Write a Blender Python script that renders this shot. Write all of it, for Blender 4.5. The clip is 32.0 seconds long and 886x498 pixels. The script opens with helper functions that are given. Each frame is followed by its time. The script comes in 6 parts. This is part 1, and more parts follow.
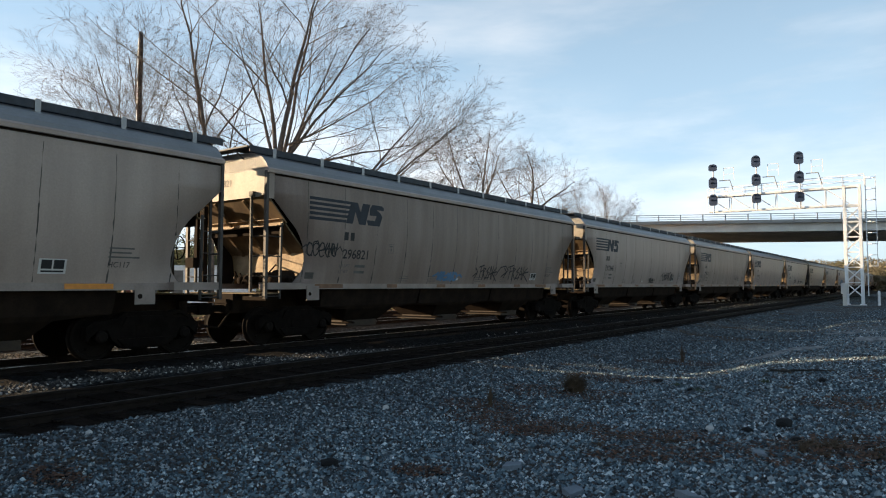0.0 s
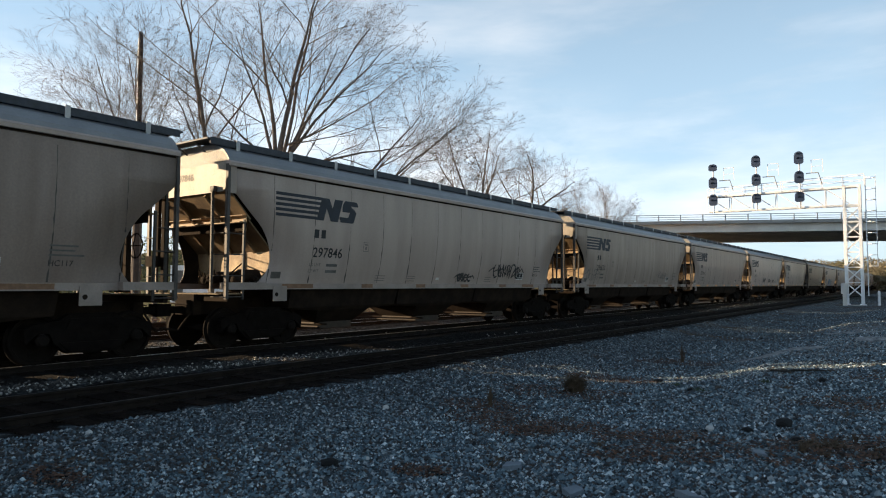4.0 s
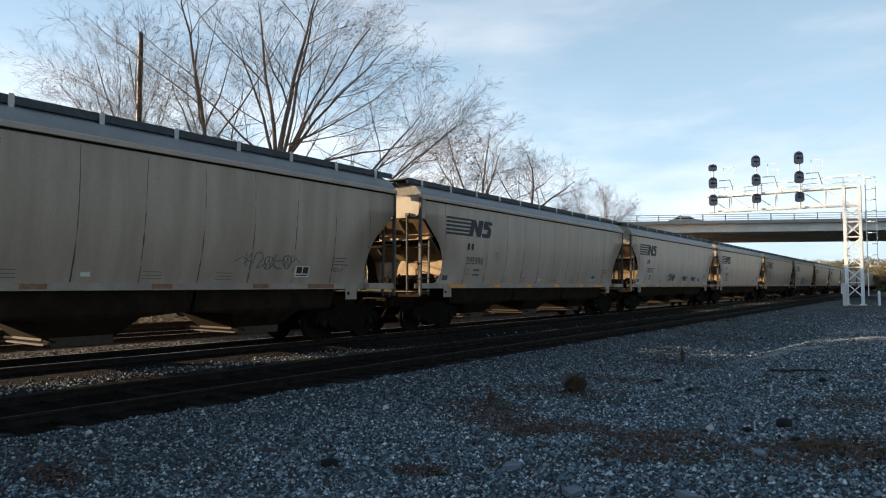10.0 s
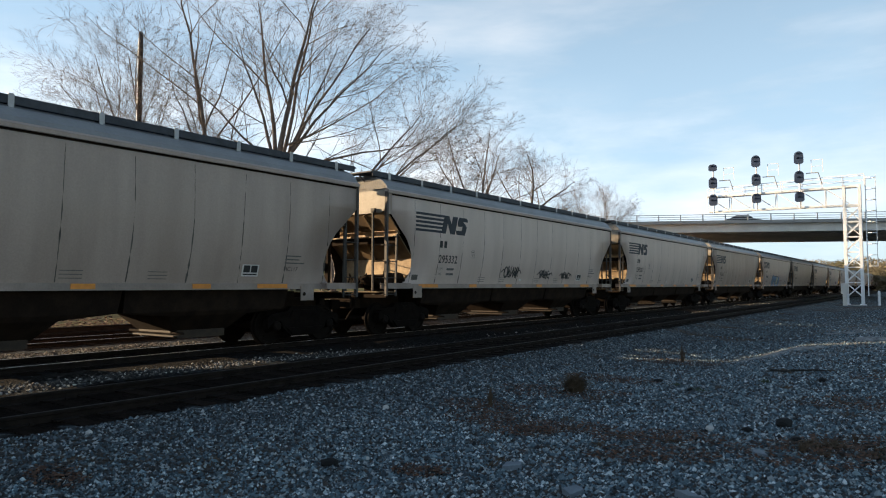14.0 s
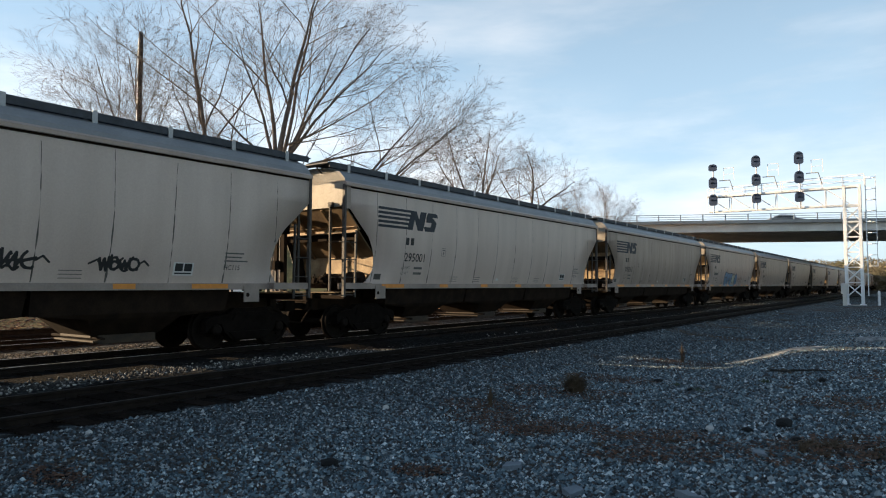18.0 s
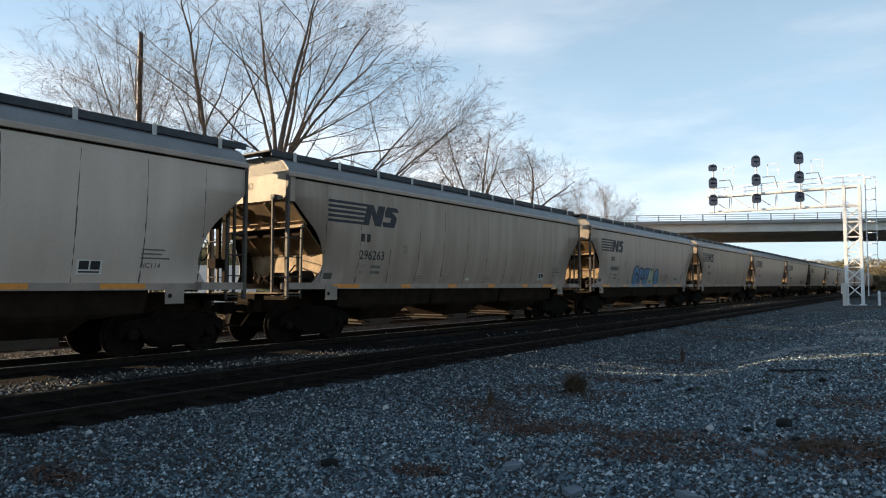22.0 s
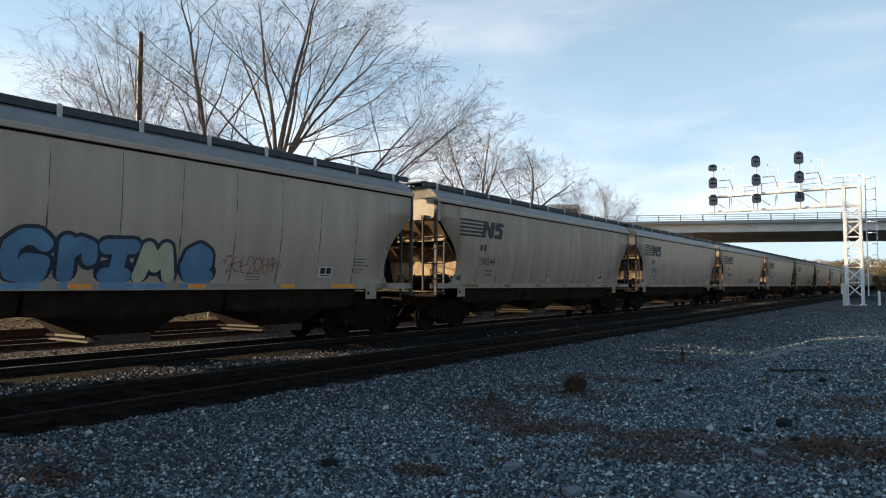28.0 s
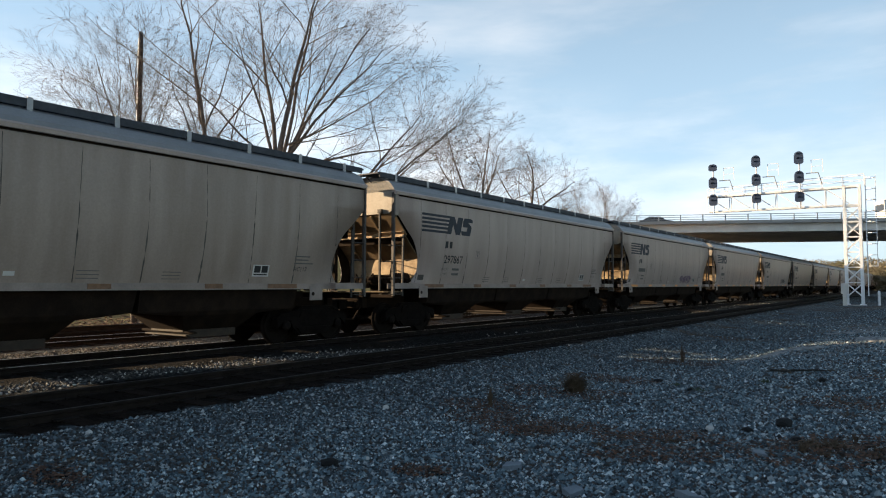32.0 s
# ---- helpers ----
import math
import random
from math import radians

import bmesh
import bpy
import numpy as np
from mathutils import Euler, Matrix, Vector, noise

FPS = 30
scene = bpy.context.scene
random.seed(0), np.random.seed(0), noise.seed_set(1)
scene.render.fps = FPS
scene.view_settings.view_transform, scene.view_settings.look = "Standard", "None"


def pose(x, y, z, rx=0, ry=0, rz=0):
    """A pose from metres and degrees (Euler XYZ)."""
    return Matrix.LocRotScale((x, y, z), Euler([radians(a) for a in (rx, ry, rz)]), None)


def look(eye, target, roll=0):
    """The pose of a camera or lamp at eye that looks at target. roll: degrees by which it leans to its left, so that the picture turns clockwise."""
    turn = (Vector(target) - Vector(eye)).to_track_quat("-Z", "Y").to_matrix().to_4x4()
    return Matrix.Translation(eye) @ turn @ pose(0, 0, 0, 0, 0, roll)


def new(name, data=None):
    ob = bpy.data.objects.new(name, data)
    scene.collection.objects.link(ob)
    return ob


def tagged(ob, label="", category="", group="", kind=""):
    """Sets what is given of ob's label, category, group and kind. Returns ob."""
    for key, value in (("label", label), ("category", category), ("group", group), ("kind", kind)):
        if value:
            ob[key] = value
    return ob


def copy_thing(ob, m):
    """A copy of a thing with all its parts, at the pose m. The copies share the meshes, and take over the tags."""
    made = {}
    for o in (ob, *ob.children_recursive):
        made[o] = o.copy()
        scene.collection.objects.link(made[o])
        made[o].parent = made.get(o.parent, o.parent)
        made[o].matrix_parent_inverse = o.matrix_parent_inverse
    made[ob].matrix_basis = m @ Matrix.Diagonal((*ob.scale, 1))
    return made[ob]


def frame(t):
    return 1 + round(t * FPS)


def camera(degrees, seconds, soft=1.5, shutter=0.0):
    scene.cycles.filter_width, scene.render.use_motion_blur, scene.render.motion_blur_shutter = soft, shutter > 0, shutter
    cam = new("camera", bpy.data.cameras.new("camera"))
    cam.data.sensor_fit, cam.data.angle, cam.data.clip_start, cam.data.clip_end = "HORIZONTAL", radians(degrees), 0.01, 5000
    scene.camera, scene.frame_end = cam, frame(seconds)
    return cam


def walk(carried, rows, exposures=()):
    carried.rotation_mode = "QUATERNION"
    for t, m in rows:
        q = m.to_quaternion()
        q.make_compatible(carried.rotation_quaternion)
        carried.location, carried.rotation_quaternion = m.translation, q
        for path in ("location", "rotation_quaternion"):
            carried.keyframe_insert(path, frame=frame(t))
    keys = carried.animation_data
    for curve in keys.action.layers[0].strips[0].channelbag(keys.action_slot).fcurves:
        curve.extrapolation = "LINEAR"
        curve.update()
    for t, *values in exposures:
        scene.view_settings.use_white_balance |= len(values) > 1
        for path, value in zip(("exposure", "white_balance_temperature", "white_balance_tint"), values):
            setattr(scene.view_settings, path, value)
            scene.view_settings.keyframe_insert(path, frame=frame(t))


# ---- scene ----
TH = 35.71                     # the line of sight, degrees west of the tracks' line
EYE = Vector((0.0, 0.0, 1.46))  # rail tops lie at z = 0, the tracks run along y
PITCH = 3.09
cam = camera(67.0, 32.0, 1.1)
sight = Vector((-math.sin(radians(TH)), math.cos(radians(TH)), math.tan(radians(PITCH))))
walk(cam, [(0.0, look(EYE, EYE + sight * 10)), (32.0, look(EYE, EYE + sight * 10))], [(0.0, 1.15, 7050, 12), (32.0, 1.15, 7050, 12)])

# ---- light ----
SUN_EL, SUN_AZ = 11.6, 22.5    # sun's height; its light runs this far from square across the tracks
ray = Vector((math.cos(radians(SUN_AZ)) * math.cos(radians(SUN_EL)),
              math.sin(radians(SUN_AZ)) * math.cos(radians(SUN_EL)), -math.sin(radians(SUN_EL))))
lamp = bpy.data.lights.new("sun", "SUN")
lamp.energy, lamp.angle, lamp.color = 4.9, radians(0.6), (1.0, 0.79, 0.53)
sun = new("sun", lamp)
sun.matrix_basis = look((-60, -40, 60), Vector((-60, -40, 60)) + ray)


def make_world():
    w = bpy.data.worlds.new("sky")
    scene.world = w
    w.use_nodes = True
    nt = w.node_tree
    nt.nodes.clear()
    N, L = nt.nodes.new, nt.links.new
    out, bg, sky = N("ShaderNodeOutputWorld"), N("ShaderNodeBackground"), N("ShaderNodeTexSky")
    sky.sky_type, sky.sun_disc = "NISHITA", False
    sky.sun_elevation, sky.sun_rotation = radians(SUN_EL), math.atan2(-ray.x, -ray.y)
    sky.air_density, sky.dust_density, sky.ozone_density = 1.0, 0.4, 1.6
    co, mp, n1 = N("ShaderNodeTexCoord"), N("ShaderNodeMapping"), N("ShaderNodeTexNoise")
    mp.inputs["Scale"].default_value = (1.8, 1.8, 8.0)
    mp.inputs["Location"].default_value = (0.3, 0.1, 0.4)
    n1.inputs["Scale"].default_value, n1.inputs["Detail"].default_value, n1.inputs["Roughness"].default_value = 1.3, 7.0, 0.55
    rmp = N("ShaderNodeValToRGB")
    rmp.color_ramp.elements[0].position, rmp.color_ramp.elements[1].position = 0.44, 0.70
    rmp.color_ramp.elements[0].color = (0.72, 0.72, 0.72, 1)
    # thin haze and cloud: thickest low down and on the sun's half of the sky
    sep, low = N("ShaderNodeSeparateXYZ"), N("ShaderNodeMapRange")
    low.inputs["From Min"].default_value, low.inputs["From Max"].default_value = 0.12, 0.75
    low.inputs["To Min"].default_value, low.inputs["To Max"].default_value = 1.0, 0.02
    dot, sunny = N("ShaderNodeVectorMath"), N("ShaderNodeMapRange")
    dot.operation = "DOT_PRODUCT"
    dot.inputs[1].default_value = (-ray.x, -ray.y, 0.0)
    sunny.inputs["From Min"].default_value, sunny.inputs["From Max"].default_value = -0.80, -0.30
    sunny.inputs["To Min"].default_value, sunny.inputs["To Max"].default_value = 0.0, 1.0
    mul, mul2, mix = N("ShaderNodeMath"), N("ShaderNodeMath"), N("ShaderNodeMix")
    mul.operation, mul2.operation, mix.data_type = "MULTIPLY", "MULTIPLY", "RGBA"
    tone = N("ShaderNodeValToRGB")
    tone.color_ramp.elements[0].position, tone.color_ramp.elements[1].position = 0.40, 0.72
    tone.color_ramp.elements[0].color, tone.color_ramp.elements[1].color = (0.47, 0.72, 0.985, 1), (0.75, 0.86, 0.99, 1)
    gain = N("ShaderNodeVectorMath")
    gain.operation = "SCALE"
    gain.inputs["Scale"].default_value = 8.25
    L(n1.outputs["Fac"], tone.inputs["Fac"])
    L(tone.outputs["Color"], gain.inputs[0])
    L(gain.outputs["Vector"], mix.inputs["B"])
    L(co.outputs["Generated"], dot.inputs[0])
    L(dot.outputs["Value"], sunny.inputs["Value"])
    L(co.outputs["Generated"], mp.inputs["Vector"])
    L(mp.outputs["Vector"], n1.inputs["Vector"])
    L(n1.outputs["Fac"], rmp.inputs["Fac"])
    L(co.outputs["Generated"], sep.inputs["Vector"])
    L(sep.outputs["Z"], low.inputs["Value"])
    L(rmp.outputs["Color"], mul.inputs[0])
    L(low.outputs["Result"], mul.inputs[1])
    L(mul.outputs[0], mul2.inputs[0])
    L(sunny.outputs["Result"], mul2.inputs[1])
    L(mul2.outputs[0], mix.inputs["Factor"])
    L(sky.outputs["Color"], mix.inputs["A"])
    # a broken bank of white cloud low in the west-north-west
    n2, thick, west, side, high, m3, m4, bank = N("ShaderNodeTexNoise"), N("ShaderNodeValToRGB"), N("ShaderNodeVectorMath"), N("ShaderNodeMapRange"), N("ShaderNodeMapRange"), N("ShaderNodeMath"), N("ShaderNodeMath"), N("ShaderNodeMix")
    mp2 = N("ShaderNodeMapping")
    mp2.inputs["Scale"].default_value = (5.0, 5.0, 11.0)
    n2.inputs["Scale"].default_value, n2.inputs["Detail"].default_value, n2.inputs["Roughness"].default_value = 1.4, 6.0, 0.6
    thick.color_ramp.elements[0].position, thick.color_ramp.elements[1].position = 0.42, 0.64
    west.operation, m3.operation, m4.operation, bank.data_type = "DOT_PRODUCT", "MULTIPLY", "MULTIPLY", "RGBA"
    west.inputs[1].default_value = (-0.87, 0.49, 0.0)
    side.inputs["From Min"].default_value, side.inputs["From Max"].default_value = 0.72, 0.95
    high.inputs["From Min"].default_value, high.inputs["From Max"].default_value = 0.30, 0.12
    bank.inputs["B"].default_value = (8.3, 8.8, 9.4, 1)
    L(co.outputs["Generated"], mp2.inputs["Vector"]), L(mp2.outputs["Vector"], n2.inputs["Vector"]), L(n2.outputs["Fac"], thick.inputs["Fac"])
    L(co.outputs["Generated"], west.inputs[0]), L(west.outputs["Value"], side.inputs["Value"]), L(sep.outputs["Z"], high.inputs["Value"])
    L(thick.outputs["Color"], m3.inputs[0]), L(side.outputs["Result"], m3.inputs[1]), L(m3.outputs[0], m4.inputs[0]), L(high.outputs["Result"], m4.inputs[1])
    L(m4.outputs[0], bank.inputs["Factor"]), L(mix.outputs["Result"], bank.inputs["A"])
    L(bank.outputs["Result"], bg.inputs["Color"])
    bg.inputs["Strength"].default_value = 0.075
    L(bg.outputs["Background"], out.inputs["Surface"])


make_world()

# ---- materials ----


def material(name, base, rough=0.7, metal=0.0, var=0.25, scale=3.0, grain=40.0, bump=0.0, second=None, obj=0.0, streak=None, spec=0.5):
    """A node material: two scales of variation, an optional second colour in blotches, relief, variation by object."""
    m = bpy.data.materials.new(name)
    m.use_nodes = True
    nt = m.node_tree
    N, L = nt.nodes.new, nt.links.new
    b = nt.nodes["Principled BSDF"]
    b.inputs["Roughness"].default_value, b.inputs["Metallic"].default_value = rough, metal
    b.inputs["Specular IOR Level"].default_value = spec
    co = N("ShaderNodeTexCoord")
    src = co.outputs["Object"]
    if streak:
        mp = N("ShaderNodeMapping")
        mp.inputs["Scale"].default_value = streak
        L(src, mp.inputs["Vector"])
        src = mp.outputs["Vector"]
    big, fine = N("ShaderNodeTexNoise"), N("ShaderNodeTexNoise")
    big.inputs["Scale"].default_value, fine.inputs["Scale"].default_value = scale, grain
    big.inputs["Detail"].default_value, fine.inputs["Detail"].default_value = 5.0, 3.0
    L(src, big.inputs["Vector"]), L(co.outputs["Object"], fine.inputs["Vector"])
    ramp = N("ShaderNodeValToRGB")
    e = ramp.color_ramp.elements
    s = second or tuple(c * (1 - var) for c in base)
    e[0].position, e[1].position = 0.36, 0.64
    e[0].color, e[1].color = (*s, 1), (*base, 1)
    L(big.outputs["Fac"], ramp.inputs["Fac"])
    mix = N("ShaderNodeMix")
    mix.data_type, mix.blend_type = "RGBA", "OVERLAY"
    mix.inputs["Factor"].default_value = min(1.0, 0.08 + 0.7 * var)
    L(ramp.outputs["Color"], mix.inputs["A"]), L(fine.outputs["Color"], mix.inputs["B"])
    hsv = N("ShaderNodeHueSaturation")
    hsv.inputs["Saturation"].default_value = 0.97
    bw = N("ShaderNodeRGBToBW")
    L(fine.outputs["Color"], bw.inputs["Color"]), L(bw.outputs["Val"], mix.inputs["B"])
    L(mix.outputs["Result"], hsv.inputs["Color"])
    if obj:
        info, mr = N("ShaderNodeObjectInfo"), N("ShaderNodeMapRange")
        mr.inputs["To Min"].default_value, mr.inputs["To Max"].default_value = 1 - obj, 1 + obj
        L(info.outputs["Random"], mr.inputs["Value"]), L(mr.outputs["Result"], hsv.inputs["Value"])
    L(hsv.outputs["Color"], b.inputs["Base Color"])
    if bump:
        bp = N("ShaderNodeBump")
        bp.inputs["Strength"].default_value, bp.inputs["Distance"].default_value = min(1, bump), 0.02
        L(fine.outputs["Fac"], bp.inputs["Height"]), L(bp.outputs["Normal"], b.inputs["Normal"])
    return m


PAINT = material("hopper_paint", (0.45, 0.352, 0.302), 0.42, var=0.16, scale=1.2, grain=30, second=(0.385, 0.295, 0.248), streak=(1, 1.6, 0.25), bump=0.05)
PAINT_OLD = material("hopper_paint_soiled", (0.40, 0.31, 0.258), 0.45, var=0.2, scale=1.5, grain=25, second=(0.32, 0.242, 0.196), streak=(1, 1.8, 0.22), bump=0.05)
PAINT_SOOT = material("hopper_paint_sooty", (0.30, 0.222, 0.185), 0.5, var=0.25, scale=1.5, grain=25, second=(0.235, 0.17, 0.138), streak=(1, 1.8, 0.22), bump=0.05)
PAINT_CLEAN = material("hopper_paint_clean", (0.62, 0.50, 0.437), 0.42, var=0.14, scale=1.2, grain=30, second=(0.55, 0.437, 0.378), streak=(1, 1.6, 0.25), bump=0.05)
PAINT_END = material("hopper_end_paint", (0.41, 0.355, 0.29), 0.6, var=0.3, scale=1.6, grain=25, second=(0.27, 0.23, 0.18), bump=0.05)
SLOPE = material("rusty_slope_sheet", (0.19, 0.122, 0.058), 0.8, var=0.4, scale=2.5, grain=30, second=(0.10, 0.06, 0.028))
SILL = material("side_sill_paint", (0.345, 0.27, 0.23), 0.6, var=0.25, scale=2, grain=30)
LADDER = material("ladder_brown_paint", (0.05, 0.041, 0.035), 0.65, var=0.3, scale=4, grain=30)
POST = material("corner_post_paint", (0.09, 0.074, 0.064), 0.65, var=0.3, scale=4, grain=30)
PLATEM = material("stained_bolster_plate", (0.46, 0.33, 0.19), 0.7, var=0.4, scale=2.5, grain=25, second=(0.24, 0.15, 0.075))
GIRDER = material("pale_girder_paint", (0.76, 0.72, 0.66), 0.6, var=0.18, scale=0.5, grain=10)
PLANK = material("platform_plank", (0.16, 0.115, 0.065), 0.85, var=0.3, scale=5, grain=30)
GATE = material("rusty_outlet_gate", (0.05, 0.033, 0.02), 0.8, var=0.4, scale=4, grain=30)
ROOF = material("roof_paint", (0.27, 0.275, 0.28), 0.45, var=0.15, scale=1.5, grain=20)
SEAM = material("seam_grime", (0.05, 0.044, 0.038), 0.85, var=0.4, scale=2.5, grain=40, second=(0.13, 0.115, 0.10))
NAVY = material("navy_stencil_paint", (0.018, 0.024, 0.038), 0.6, var=0.3, scale=4, grain=30)
BLACKINK = material("black_stencil", (0.02, 0.02, 0.022), 0.6, var=0.3)
GREYINK = material("faded_stencil", (0.16, 0.15, 0.14), 0.7, var=0.3)
WHITEINK = material("white_stencil", (0.72, 0.71, 0.68), 0.6, var=0.1)
REFLECT = material("yellow_reflective_strip", (0.78, 0.26, 0.015), 0.4, var=0.15, scale=8)
REFLECT_DULL = material("soiled_reflective_strip", (0.24, 0.115, 0.055), 0.6, var=0.3, scale=8)
# underframe grime; also the black of painted shade at eave and car ends
UNDER = material("grimy_underframe_and_shade", (0.018, 0.0125, 0.0095), 0.9, var=0.4, scale=3, grain=30, second=(0.028, 0.019, 0.0135), spec=0.06)
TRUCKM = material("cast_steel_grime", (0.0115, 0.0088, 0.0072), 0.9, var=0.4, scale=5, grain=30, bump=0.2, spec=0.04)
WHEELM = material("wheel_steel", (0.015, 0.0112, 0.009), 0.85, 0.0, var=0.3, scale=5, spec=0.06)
GRATING = material("galvanised_grating", (0.06, 0.068, 0.082), 0.65, 0.2, var=0.3, scale=6)
BRACKET = material("bracket_grey", (0.5, 0.5, 0.5), 0.5, var=0.15)
RAILM = material("rail_rust", (0.022, 0.016, 0.013), 0.8, 0.0, var=0.4, scale=6, grain=60, spec=0.1)
RAILDULL = material("rail_tarnished", (0.022, 0.02, 0.018), 0.75, 0.2, var=0.5, scale=3)
RAILTOP = material("rail_polished", (0.30, 0.29, 0.28), 0.45, 0.7, var=0.2, scale=6)
TIE = material("creosoted_tie", (0.019, 0.0135, 0.0105), 0.95, var=0.4, scale=8, grain=60, bump=0.4, obj=0.35, spec=0.03)
OLDTIE = material("old_timber_tie", (0.22, 0.135, 0.07), 0.9, var=0.5, scale=4, grain=50, second=(0.13, 0.075, 0.04), bump=0.4, obj=0.35)
BARK = material("grey_brown_bark", (0.17, 0.14, 0.12), 0.95, var=0.4, scale=4, grain=25, bump=0.4)
TWIG = material("twig_bark", (0.19, 0.15, 0.125), 0.95, var=0.3, scale=3, grain=20)
POLEM = material("weathered_pole", (0.08, 0.058, 0.048), 0.95, var=0.4, scale=3, grain=30)
ALU = material("white_galvanised_steel", (0.88, 0.89, 0.90), 0.5, 0.1, var=0.08, scale=5)
SIGNAL = material("black_signal_housing", (0.018, 0.034, 0.075), 0.45, var=0.2)
CONCRETE = material("weathered_concrete", (0.42, 0.41, 0.39), 0.85, var=0.2, scale=0.6, grain=15, second=(0.32, 0.31, 0.29))
STEELGREY = material("painted_girder_steel", (0.30, 0.30, 0.285), 0.6, var=0.2, scale=0.5, grain=10)
ASPHALT = material("asphalt", (0.05, 0.05, 0.052), 0.9, var=0.2, scale=2, grain=60)
DRYGRASS = material("dry_grass", (0.12, 0.08, 0.045), 0.9, var=0.4, scale=6)
GREENWEED = material("green_weed", (0.055, 0.085, 0.03), 0.8, var=0.4, scale=6)


# ---- shapes ----


class Shape:
    """Collects vertices and faces of one mesh."""

    def __init__(self):
        self.v, self.f = [], []

    def add(self, v, f):
        n = len(self.v)
        self.v += [tuple(p) for p in v]
        self.f += [tuple(i + n for i in q) for q in f]
        return self

    def box(self, x0, y0, z0, x1, y1, z1):
        return self.add([(x0, y0, z0), (x1, y0, z0), (x1, y1, z0), (x0, y1, z0), (x0, y0, z1), (x1, y0, z1), (x1, y1, z1), (x0, y1, z1)],
                        [(3, 2, 1, 0), (4, 5, 6, 7), (0, 1, 5, 4), (1, 2, 6, 5), (2, 3, 7, 6), (3, 0, 4, 7)])

    def bar(self, p, q, w, h=None, up=(0, 0, 1)):
        """A square bar from p to q."""
        p, q = Vector(p), Vector(q)
        d = (q - p).normalized()
        s = d.cross(Vector(up))
        if s.length < 1e-4:
            s = d.cross(Vector((1, 0, 0)))
        s.normalize()
        u = s.cross(d)
        s, u = s * w / 2, u * (h or w) / 2
        v = [p - s - u, p + s - u, p + s + u, p - s + u, q - s - u, q + s - u, q + s + u, q - s + u]
        return self.add(v, [(3, 2, 1, 0), (4, 5, 6, 7), (0, 1, 5, 4), (1, 2, 6, 5), (2, 3, 7, 6), (3, 0, 4, 7)])

    def tube(self, p, q, r, r2=None, n=8, caps=True):
        p, q = Vector(p), Vector(q)
        d = (q - p).normalized()
        s = d.orthogonal().normalized()
        u = d.cross(s)
        r2 = r if r2 is None else r2
        v = []
        for c, rr in ((p, r), (q, r2)):
            for i in range(n):
                a = 2 * math.pi * i / n
                v.append(c + s * math.cos(a) * rr + u * math.sin(a) * rr)
        f = [(i, (i + 1) % n, n + (i + 1) % n, n + i) for i in range(n)]
        if caps:
            f += [tuple(range(n - 1, -1, -1)), tuple(range(n, 2 * n))]
        return self.add(v, f)

    def lathe(self, rings, axis, n=20):
        """Rings of (offset, radius) about the line along axis 'x', 'y' or 'z' through the origin."""
        v, f = [], []
        for o, r in rings:
            for i in range(n):
                a = 2 * math.pi * i / n
                c, s = r * math.cos(a), r * math.sin(a)
                v.append({"x": (o, c, s), "y": (s, o, c), "z": (c, s, o)}[axis])
        for k in range(len(rings) - 1):
            for i in range(n):
                j = (i + 1) % n
                f.append((k * n + i, k * n + j, (k + 1) * n + j, (k + 1) * n + i))
        f += [tuple(range(n - 1, -1, -1)), tuple(range((len(rings) - 1) * n, len(rings) * n))]
        return self.add(v, f)

    def prism(self, poly, a, b, axis="x"):
        """A flat outline pushed from a to b along an axis."""
        n = len(poly)
        put = {"x": lambda t, p: (t, p[0], p[1]), "y": lambda t, p: (p[0], t, p[1]), "z": lambda t, p: (p[0], p[1], t)}[axis]
        v = [put(a, p) for p in poly] + [put(b, p) for p in poly]
        f = [(i, (i + 1) % n, n + (i + 1) % n, n + i) for i in range(n)]
        return self.add(v, f + [tuple(range(n - 1, -1, -1)), tuple(range(n, 2 * n))])

    def move(self, m):
        self.v = [tuple(m @ Vector(p)) for p in self.v]
        return self

    def mesh(self, name, mat, smooth=False):
        me = bpy.data.meshes.new(name)
        me.from_pydata(self.v, [], self.f)
        bm = bmesh.new()
        bm.from_mesh(me)
        bmesh.ops.recalc_face_normals(bm, faces=bm.faces)
        bm.to_mesh(me)
        bm.free()
        if smooth:
            me.shade_smooth()
        me.materials.append(mat)
        return me


def part(name, shape, mat, parent, label="", at=None, smooth=False):
    """Links a shape, or a mesh that is made already, as one object under a thing or a part."""
    ob = new(name, shape if isinstance(shape, bpy.types.Mesh) else shape.mesh(name, mat, smooth))
    ob.parent = parent
    if at is not None:
        ob.matrix_basis = at
    if label:
        tagged(ob, label)
    return ob


def thing(name, label, category, group="", kind="", at=None):
    ob = new(name)
    ob.empty_display_size = 0.2
    if at is not None:
        ob.matrix_basis = at
    return tagged(ob, label, category, group, kind)


def solid(name, shape, mat, label, category, group="", kind="", at=None, smooth=False):
    ob = new(name, shape.mesh(name, mat, smooth))
    if at is not None:
        ob.matrix_basis = at
    return tagged(ob, label, category, group, kind)

# ---- ground, tracks ----
NEAR_X, TRAIN_X, BACK_X = -9.05, -13.98, -18.9   # the tracks' middles


